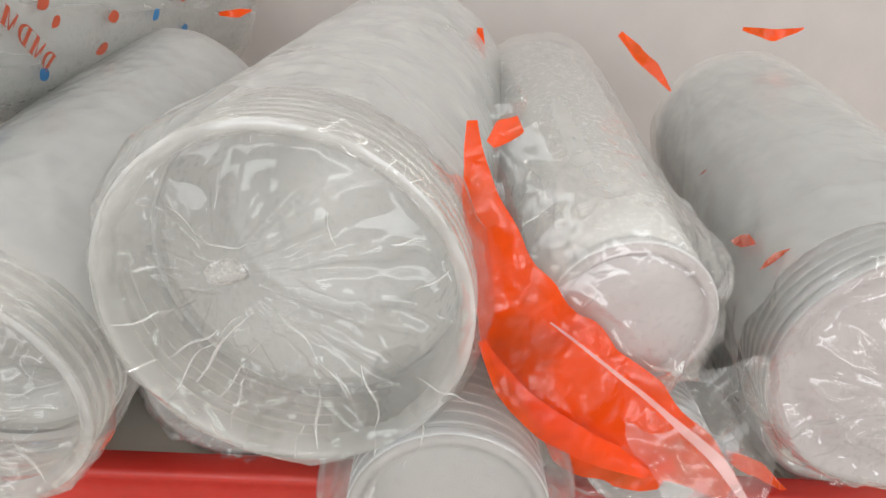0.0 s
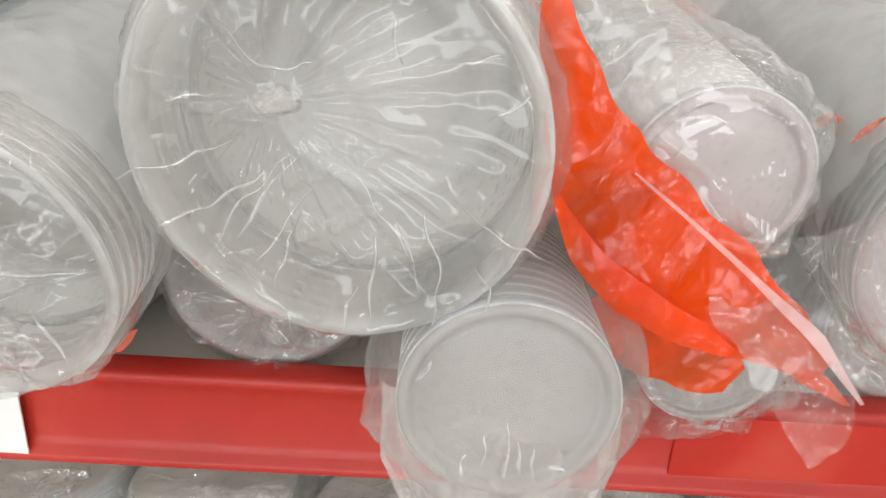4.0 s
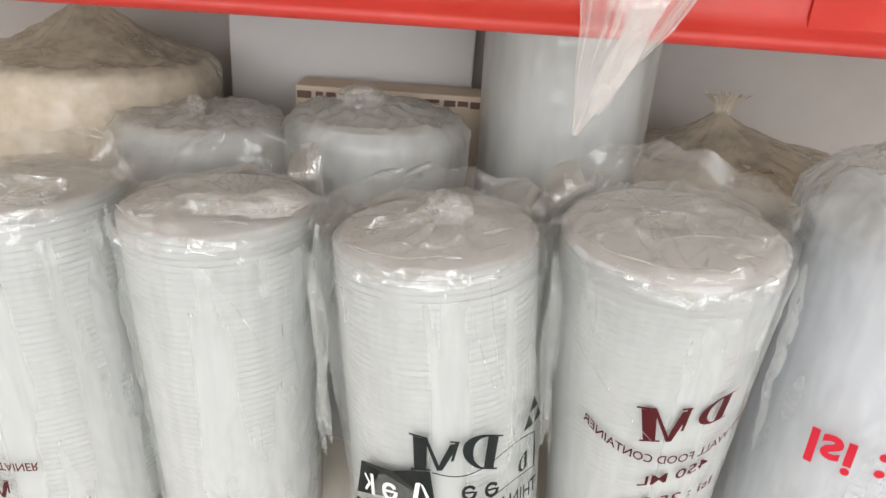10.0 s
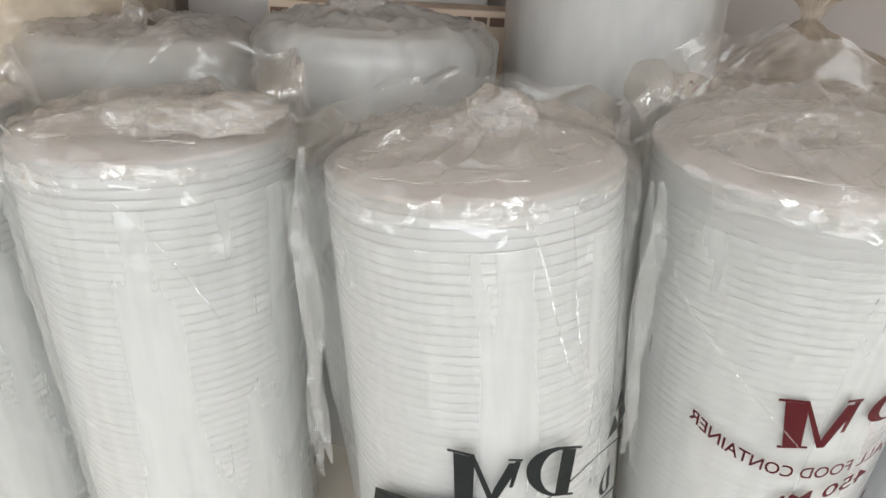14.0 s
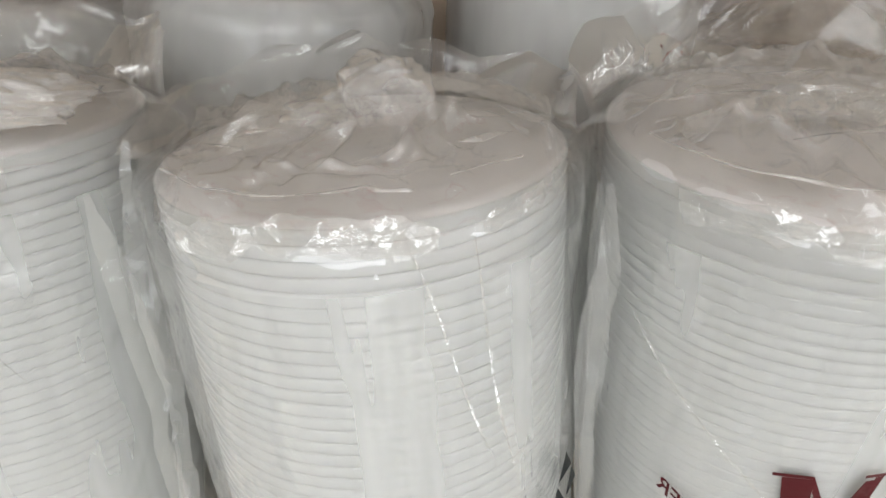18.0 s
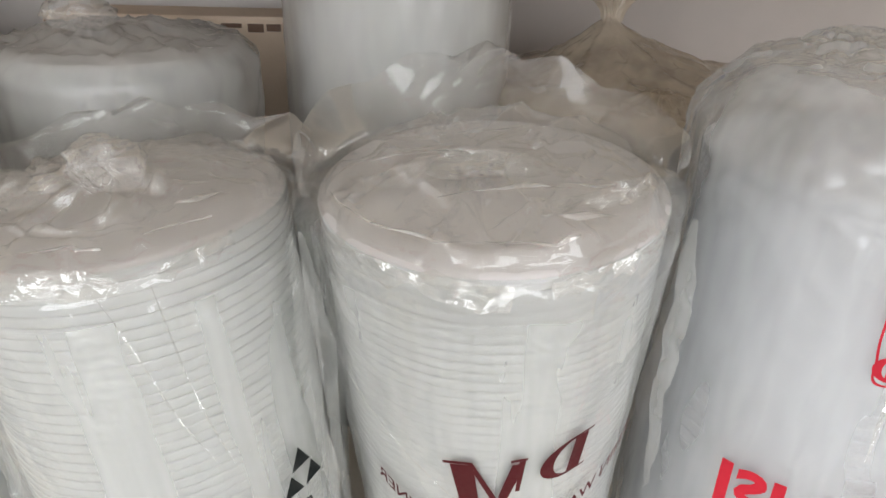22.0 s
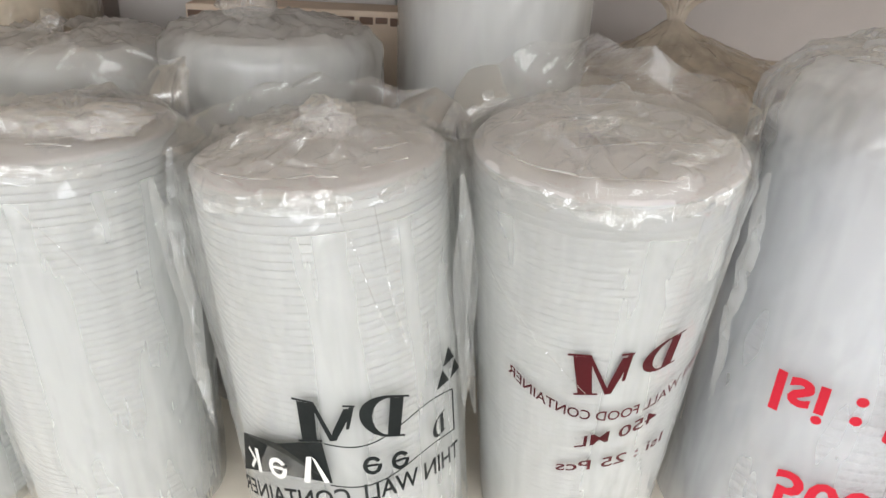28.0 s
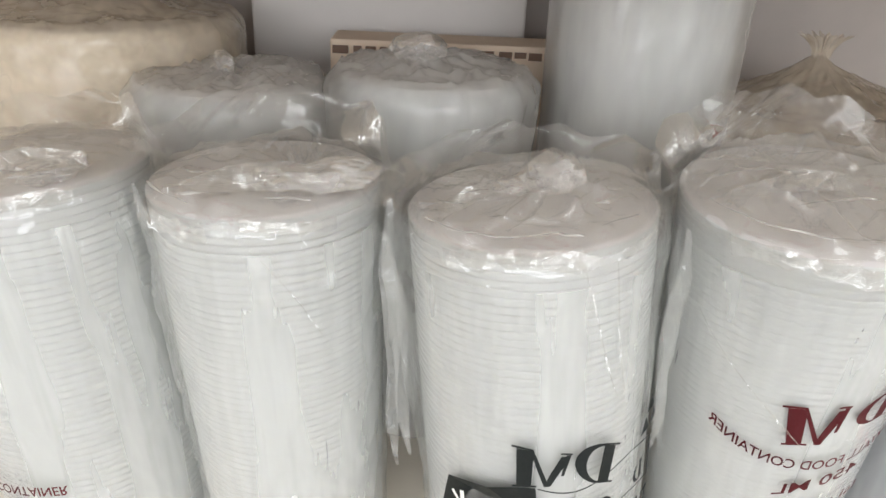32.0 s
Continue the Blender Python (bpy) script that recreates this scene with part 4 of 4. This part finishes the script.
on_corners("print_bar", joined([(0, 0), (1, 0), (1, 1), (0, 1)]), s3, r3, (57, 0.0845), (58.2, 0.0845), (58.2, 0.1095), (57, 0.1095), BLACK, "")
on_curve("print_line", "THIN WALL CONTAINER", s3, r3, (-54, 0.0585), (0, 0.0690), (60, 0.0660), 0.0105, BLACK, "mirrored black lettering", 0.015)
for x, y in ((-0.0055, -0.009), (0.0055, -0.009), (0.0, 0.001)):
    on_pack("print_mark", shape([(x - 0.005, y), (x + 0.005, y), (x, y + 0.009)]), s3, 0.0652, 56, 0.126, BLACK, "")
# pack with the red print
def r5(z):
    return 0.0845 - 0.037 * z


on_pack("print_line", flat_text("Isi : 25 Pcs", 0.032, 0.0008), s5, r5(0.14), -4, 0.129, RED, "upside-down red lettering", mirror=(1, -1))
on_pack("print_line", flat_text("500 ML", 0.031, 0.0008), s5, r5(0.09), -9, 0.076, RED, "upside-down red lettering", mirror=(1, -1))
loop = np.linspace(0, 2 * math.pi, 61)


def wavy(a, grow):
    """Rounded tall outline with a waist."""
    x = np.sign(np.cos(a)) * np.abs(np.cos(a)) ** 0.4 * (0.0085 - 0.0011 * np.exp(-((np.sin(a) + 0.45) / 0.3) ** 2) + grow)
    return np.stack([x, np.sign(np.sin(a)) * np.abs(np.sin(a)) ** 0.5 * (0.025 + grow)], -1)


outline = np.concatenate([wavy(loop, 0), wavy(loop, -0.0008)])
on_pack("print_outline", (outline, [[k, k + 1, 62 + k, 61 + k] for k in range(60)]), s5, r5(0.21), math.degrees(-0.0255 / r5(0.21)), 0.205, RED, "thin red rounded outline")
for k in range(13):
    w = 0.009 + 0.004 * ((k * 7) % 5) / 4
    on_pack("print_bar", shape([(-0.0065, -0.0006), (w - 0.0065, -0.0006), (w - 0.0065, 0.0006), (-0.0065, 0.0006)]), s5, r5(0.21), math.degrees(-0.0255 / r5(0.21)), 0.225 - 0.0021 * k, RED, "", mirror=(1, 1))
on_pack("print_mark", half_round(0.006, 0.010, 0.003), s5, r5(0.21), math.degrees(-0.027 / r5(0.21)), 0.187, RED, "")
for z in (0.2225, 0.191):
    frame_print(s5, r5(0.21), -0.001, z, 0.022, 0.0185, 0.0007, RED, "")
    frame_print(s5, r5(0.21), -0.001, z, 0.0185, 0.015, 0.0005, RED, "")
frame_print(s5, r5(0.21), -0.001, 0.2225, 0.012, 0.010, 0.0006, RED, "")
on_pack("print_mark", half_round(0.007, 0.010, 0.0016), s5, r5(0.21), math.degrees(-0.001 / r5(0.21)), 0.19, RED, "")
# brown print, upside down
R1 = 0.065
on_pack("print_line", flat_text("FOOD CONTAINER", 0.0085, 0.0001), s1, R1, -18, 0.0705, MAROON, "upside-down brown lettering", mirror=(1, -1), squash=0.85)
on_corners("print_logo", zigzag(), s1, lambda z: R1 + 0 * z, (-26, 0.043), (-8, 0.043), (-8, 0.057), (-26, 0.057), MAROON, "brown logo block")
for k in range(4):
    on_pack("print_bar", shape([(-0.001, -0.0015), (0.001, -0.0015), (0.001, 0.0015), (-0.001, 0.0015)]), s2, 0.0648, 78, 0.135 + 0.004 * k, BLACK, "")


# drops and bars on the printed roll, which lies with its axis along the shelf
def drop(pack, R, angle, z, size, mat, turn=0.0):
    a = np.linspace(0, 2 * math.pi, 22, endpoint=False)
    v = np.stack([size * 0.6 * np.cos(a) * (1 - 0.35 * np.maximum(np.sin(a), 0)), size * np.sin(a)], -1)
    on_pack("print_drop", (v, [list(range(22))]), pack, R, angle, z, mat, "", turn)


def flat_mark(pack, name, points, y, mat):
    """A small flat print on the end of a lying pack."""
    part(name, mesh(name, [(x, y, z) for x, z in points], [list(range(len(points)))], mat, False), pack, "", pack.matrix_basis.inverted())


flat_mark(low_bag, "print_drop", [(-0.168 + 0.0055 * math.cos(k * 0.35), 1.2015 + 0.0035 * math.sin(k * 0.35)) for k in range(18)], 0.262, BLUE)
flat_mark(low_bag, "print_leaf", [(-0.135, 1.2125), (-0.139, 1.2105), (-0.1465, 1.2035), (-0.147, 1.2005), (-0.143, 1.2010), (-0.138, 1.2065)], 0.262, REDDOT)
RNG = random.Random(5)
for angle, z, size, ink in ((86, 0.226, 0.0055, 0), (72, 0.235, 0.0055, 0), (92, 0.284, 0.005, 0), (85, 0.276, 0.004, 0), (68, 0.338, 0.006, 0), (86, 0.179, 0.005, 1), (64, 0.280, 0.005, 1), (50, 0.317, 0.0095, 1), (95, 0.14, 0.005, 0), (78, 0.14, 0.005, 1), (105, 0.22, 0.006, 1), (110, 0.31, 0.006, 0)):
    drop(roll, 0.0676, angle, z, size, (REDDOT, BLUE)[ink], RNG.uniform(-40, 40))
for k, vf in enumerate((zigzag(), bowed(), zigzag(), bowed())):
    a0, z0 = 86 - 5.6 * k, 0.314 - 0.0093 * k
    on_corners("print_mark", vf, roll, lambda z: 0.0676 + 0 * z, (a0, z0), (a0 - 4.5, z0 - 0.0075), (a0 + 1.8, z0 - 0.0125), (a0 + 6.3, z0 - 0.005), REDDOT, "")


def leaf(pack, R, angle, z, size, turn):
    v = np.array([(0, -1), (0.32, -0.45), (0.42, 0.1), (0.2, 0.7), (0.05, 1.0), (-0.1, 0.6), (-0.2, 0.1), (-0.16, -0.5)]) * size
    on_pack("print_leaf", (v, [list(range(8))]), pack, R, angle, z, ORANGE, "orange leaf print", turn)


for angle, z, size, turn in ((246, 0.212, 0.0095, 25), (239, 0.236, 0.007, 75), (246, 0.14, 0.003, 60)):
    leaf(leafy, 0.0578, angle, z, size, turn)


# ---- orange printed film between the packs at the rear ----
def orange_corner(points, widths, seed):
    root = thing("film_corner", pose(0, 0, 0), "orange printed film corner sticking up between bags", "plastic film", "orange film corners")
    ribbon("film", points, widths, ORANGE, root, seed, n=60, cols=14, rough=0.0045)


orange_corner([(0.089, 0.366, 1.387), (0.098, 0.363, 1.379), (0.108, 0.36, 1.371), (0.119, 0.36, 1.360)], [0.003, 0.006, 0.006, 0.001], 51)
orange_corner([(0.176, 0.43, 1.391), (0.196, 0.43, 1.388), (0.214, 0.43, 1.393)], [0.002, 0.007, 0.001], 52)
orange_corner([(0.022, 0.41, 1.384), (0.021, 0.40, 1.370), (0.020, 0.39, 1.350)], [0.003, 0.008, 0.004], 53)
orange_corner([(0.138, 0.268, 1.210), (0.155, 0.266, 1.202), (0.171, 0.264, 1.192)], [0.003, 0.009, 0.001], 55)
orange_corner([(-0.130, 0.43, 1.383), (-0.119, 0.43, 1.384), (-0.112, 0.43, 1.386)], [0.002, 0.005, 0.001], 54)

for u, w, h in ((-0.006, 0.0035, 0.012), (0.0, 0.0035, 0.012), (-0.003, 0.009, 0.003)):
    on_pack("print_bar", shape([(u - w / 2, -h / 2), (u + w / 2, -h / 2), (u + w / 2, h / 2), (u - w / 2, h / 2)]), blue_pack, 0.0362, -4, 0.211 if w < 0.005 else 0.204, BLUE, "blue printed bars")


# ---- loose seams of film down the packs ----
def seam(pack, x, y, z0, z1, width, seed, lean=0.0):
    z = np.linspace(z0, z1, 6)
    pts = [(x + lean * (k - z0) + 0.0015 * math.sin(k * 70 + seed), y, k) for k in z]
    ribbon("seam", pts, [width * 0.1, width * 0.5, width * 0.4, width * 0.7, width * 0.6, width * 0.15], BAG, pack, seed, "crumpled loose film seam", rough=0.0035, n=70, cols=14)


seam(s3, -0.066, -0.030, 0.10, 0.226, 0.013, 71)
seam(s3, 0.066, -0.018, 0.08, 0.215, 0.010, 72)
seam(s2, 0.062, -0.028, 0.06, 0.222, 0.014, 73)
seam(s2, -0.064, -0.022, 0.12, 0.222, 0.012, 74)
seam(s4, -0.066, -0.028, 0.10, 0.232, 0.013, 75, -0.02)
seam(s4, 0.068, -0.020, 0.09, 0.228, 0.012, 76)
seam(s1, 0.064, -0.026, 0.05, 0.220, 0.012, 77)


# ---- folds of film drawn over the front rims ----
def rim_fold(pack, R, H, a0, a1, width, seed, drop_by=0.003):
    a = np.radians(np.linspace(a0, a1, 9))
    pts = [((R + 0.0012) * math.sin(k), -(R + 0.0012) * math.cos(k), H - drop_by + 0.0022 * math.sin(5 * k + seed)) for k in a]
    w = [width * (0.25 + 0.75 * abs(math.sin(i * 1.3 + seed))) for i in range(9)]
    ribbon("rim_fold", pts, w, BAG_FOLD, pack, seed, "glossy crumpled fold over the rim", rough=0.0022, n=110, cols=12)


for pack, R, H, a0, a1, width, seed in ((s1, 0.062, 0.2245, -20, 45, 0.010, 81), (s2, 0.062, 0.2242, -55, -12, 0.011, 82), (s2, 0.062, 0.2242, 2, 40, 0.007, 83), (s3, 0.062, 0.2248, -42, 18, 0.012, 84), (s3, 0.062, 0.2248, 28, 50, 0.006, 85),
                                        (s4, 0.065, 0.2348, -55, -2, 0.011, 86), (s4, 0.065, 0.2348, 8, 35, 0.008, 87)):
    rim_fold(pack, R, H, a0, a1, width, seed)
for pack, pts, w, seed in ((s2, [(-0.03, -0.035, 0.230), (0.0, -0.030, 0.233), (0.03, -0.034, 0.236), (0.055, -0.036, 0.234)], 0.014, 91), (s4, [(-0.045, -0.01, 0.240), (-0.015, 0.0, 0.243), (0.02, -0.005, 0.242)], 0.010, 92),
                           (s4, [(0.015, -0.03, 0.239), (0.035, -0.026, 0.241), (0.05, -0.02, 0.240)], 0.009, 93), (s1, [(-0.01, -0.03, 0.231), (0.02, -0.03, 0.234), (0.045, -0.03, 0.233)], 0.012, 94), (s3, [(-0.045, -0.02, 0.230), (-0.025, -0.012, 0.234), (0.0, -0.01, 0.236)], 0.010, 95)):
    ribbon("top_fold", pts, [w * 0.4, w, w * 0.8, w * 0.3][:len(pts)], BAG_FOLD, pack, seed, "glossy crumpled fold on the top", rough=0.004, n=70, cols=16)


# ---- loose bag mouths that stand up behind the tops ----
def bag_mouth(pack, R, H, height, a0, a1, seed, lean=0.003):
    """A hazy sheet rising from the rear rim, ragged along its upper edge."""
    rows, cols = 40, 110
    s, a = np.meshgrid(np.linspace(0, 1, rows), np.radians(np.linspace(a0, a1, cols)), indexing="ij")
    f = np.linspace(0, 1, cols)
    top = height * np.sin(math.pi * f) ** 0.45 * (0.78 + 0.16 * np.sin(f * 9 + seed) + 0.10 * tri(f * 6.3 + seed * 0.37))
    r = R + 0.003 + lean * s ** 1.4 - 0.010 * s * s * np.cos(3 * a + seed)
    v = np.stack([r * np.sin(a), -r * np.cos(a), H - 0.004 + (top + 0.004)[None, :] * s], -1).reshape(-1, 3)
    grow = np.repeat(np.linspace(0.15, 1, rows), cols)
    push = grow * (0.008 * crumple(v, seed, 0.05) + 0.0008 * crumple(v, seed + 3, 0.014) + 0.002 * creases(v, seed, 0.03, 0.003))
    v[:, 1] += push
    v[:, 0] += 0.5 * push
    part("bag_mouth", mesh("bag_mouth", v, grid_faces(rows, cols, False), BAG_MOUTH), pack, "loose hazy mouth of the bag")


bag_mouth(s1, 0.060, 0.224, 0.026, 95, 262, 101)
bag_mouth(s2, 0.060, 0.224, 0.032, 95, 262, 102)
bag_mouth(s3, 0.060, 0.224, 0.024, 95, 265, 103)
bag_mouth(s4, 0.062, 0.234, 0.034, 92, 268, 104)


# ---- thin slanting creases in the film ----
def crease_line(pack, R, a0, z0, a1, z1, seed, width=0.0013):
    f = np.linspace(0, 1, 7)
    a = np.radians(a0 + (a1 - a0) * f) + 0.02 * np.sin(f * 5 + seed)
    pts = [(R * math.sin(k), -R * math.cos(k), z0 + (z1 - z0) * t) for k, t in zip(a, f)]
    ribbon("crease_glint", pts, [width * w for w in (0.3, 0.8, 1.0, 0.7, 1.0, 0.8, 0.2)], BAG_FOLD, pack, seed, "thin crease in the film", rough=0.0006, n=60, cols=6)


for pack, R, a0, z0, a1, z1, seed in ((s4, 0.0668, -62, 0.196, -8, 0.135, 111), (s3, 0.0648, 10, 0.222, 30, 0.150, 114), (s3, 0.0648, 24, 0.220, 35, 0.140, 115), (s2, 0.0648, 5, 0.214, 34, 0.160, 119),
                                      (s5, 0.0800, -14, 0.246, -20, 0.150, 121), (s5, 0.0795, -4, 0.250, 2, 0.170, 122), (s5, 0.0795, 8, 0.248, 6, 0.200, 123)):
    crease_line(pack, R, a0, z0, a1, z1, seed, 0.003 if pack == s5 else 0.0008)


# ---- pinched creases whitened to stand for glints on the ends and tops ----
def glint(pack, name, points, width, seed, label):
    """A thin pinched fold, whitened to read as a glint, across the end of a pack, through (x, y, z) points in the
    pack's own axes; its faces lean to and fro.
    """
    pts = np.array(points, float)
    n, k = 28, np.arange(len(pts))
    t = np.linspace(0, len(pts) - 1, n)
    c = np.stack([np.interp(t, k, pts[:, i]) for i in range(3)], -1)
    c[:, :2] += 0.0006 * np.stack([np.sin(t * 6 + seed), np.cos(t * 7.3 + 2 * seed)], -1)
    d = np.gradient(c, axis=0)
    side = np.stack([-d[:, 1], d[:, 0], 0 * t], -1)
    side /= np.linalg.norm(side, axis=1)[:, None] + 1e-9
    w = width * (0.25 + 0.75 * np.abs(np.sin(t * 2.3 + seed))) * np.sin(math.pi * np.linspace(0.04, 0.96, n)) ** 0.5
    lean = 0.7 * np.sin(t * 3.1 + seed)
    rows = [c + side * (u * w)[:, None] + np.array([0, 0, 1.0]) * ((0.35 * (1 - abs(2 * u)) + lean * u) * w)[:, None] for u in (-0.5, -0.17, 0.17, 0.5)]
    v = np.stack(rows, 1).reshape(-1, 3)
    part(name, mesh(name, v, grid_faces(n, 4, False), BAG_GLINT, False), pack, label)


def face(pack, H, lines, width, seed, up=0.006):
    for i, line in enumerate(lines):
        glint(pack, "crease_glint", [(x * 0.001, y * 0.001, H + up) for x, y in line], width * (0.7 + 0.6 * ((i * 37) % 10) / 10), seed + i, "pinched film crease with its glint whitened in")


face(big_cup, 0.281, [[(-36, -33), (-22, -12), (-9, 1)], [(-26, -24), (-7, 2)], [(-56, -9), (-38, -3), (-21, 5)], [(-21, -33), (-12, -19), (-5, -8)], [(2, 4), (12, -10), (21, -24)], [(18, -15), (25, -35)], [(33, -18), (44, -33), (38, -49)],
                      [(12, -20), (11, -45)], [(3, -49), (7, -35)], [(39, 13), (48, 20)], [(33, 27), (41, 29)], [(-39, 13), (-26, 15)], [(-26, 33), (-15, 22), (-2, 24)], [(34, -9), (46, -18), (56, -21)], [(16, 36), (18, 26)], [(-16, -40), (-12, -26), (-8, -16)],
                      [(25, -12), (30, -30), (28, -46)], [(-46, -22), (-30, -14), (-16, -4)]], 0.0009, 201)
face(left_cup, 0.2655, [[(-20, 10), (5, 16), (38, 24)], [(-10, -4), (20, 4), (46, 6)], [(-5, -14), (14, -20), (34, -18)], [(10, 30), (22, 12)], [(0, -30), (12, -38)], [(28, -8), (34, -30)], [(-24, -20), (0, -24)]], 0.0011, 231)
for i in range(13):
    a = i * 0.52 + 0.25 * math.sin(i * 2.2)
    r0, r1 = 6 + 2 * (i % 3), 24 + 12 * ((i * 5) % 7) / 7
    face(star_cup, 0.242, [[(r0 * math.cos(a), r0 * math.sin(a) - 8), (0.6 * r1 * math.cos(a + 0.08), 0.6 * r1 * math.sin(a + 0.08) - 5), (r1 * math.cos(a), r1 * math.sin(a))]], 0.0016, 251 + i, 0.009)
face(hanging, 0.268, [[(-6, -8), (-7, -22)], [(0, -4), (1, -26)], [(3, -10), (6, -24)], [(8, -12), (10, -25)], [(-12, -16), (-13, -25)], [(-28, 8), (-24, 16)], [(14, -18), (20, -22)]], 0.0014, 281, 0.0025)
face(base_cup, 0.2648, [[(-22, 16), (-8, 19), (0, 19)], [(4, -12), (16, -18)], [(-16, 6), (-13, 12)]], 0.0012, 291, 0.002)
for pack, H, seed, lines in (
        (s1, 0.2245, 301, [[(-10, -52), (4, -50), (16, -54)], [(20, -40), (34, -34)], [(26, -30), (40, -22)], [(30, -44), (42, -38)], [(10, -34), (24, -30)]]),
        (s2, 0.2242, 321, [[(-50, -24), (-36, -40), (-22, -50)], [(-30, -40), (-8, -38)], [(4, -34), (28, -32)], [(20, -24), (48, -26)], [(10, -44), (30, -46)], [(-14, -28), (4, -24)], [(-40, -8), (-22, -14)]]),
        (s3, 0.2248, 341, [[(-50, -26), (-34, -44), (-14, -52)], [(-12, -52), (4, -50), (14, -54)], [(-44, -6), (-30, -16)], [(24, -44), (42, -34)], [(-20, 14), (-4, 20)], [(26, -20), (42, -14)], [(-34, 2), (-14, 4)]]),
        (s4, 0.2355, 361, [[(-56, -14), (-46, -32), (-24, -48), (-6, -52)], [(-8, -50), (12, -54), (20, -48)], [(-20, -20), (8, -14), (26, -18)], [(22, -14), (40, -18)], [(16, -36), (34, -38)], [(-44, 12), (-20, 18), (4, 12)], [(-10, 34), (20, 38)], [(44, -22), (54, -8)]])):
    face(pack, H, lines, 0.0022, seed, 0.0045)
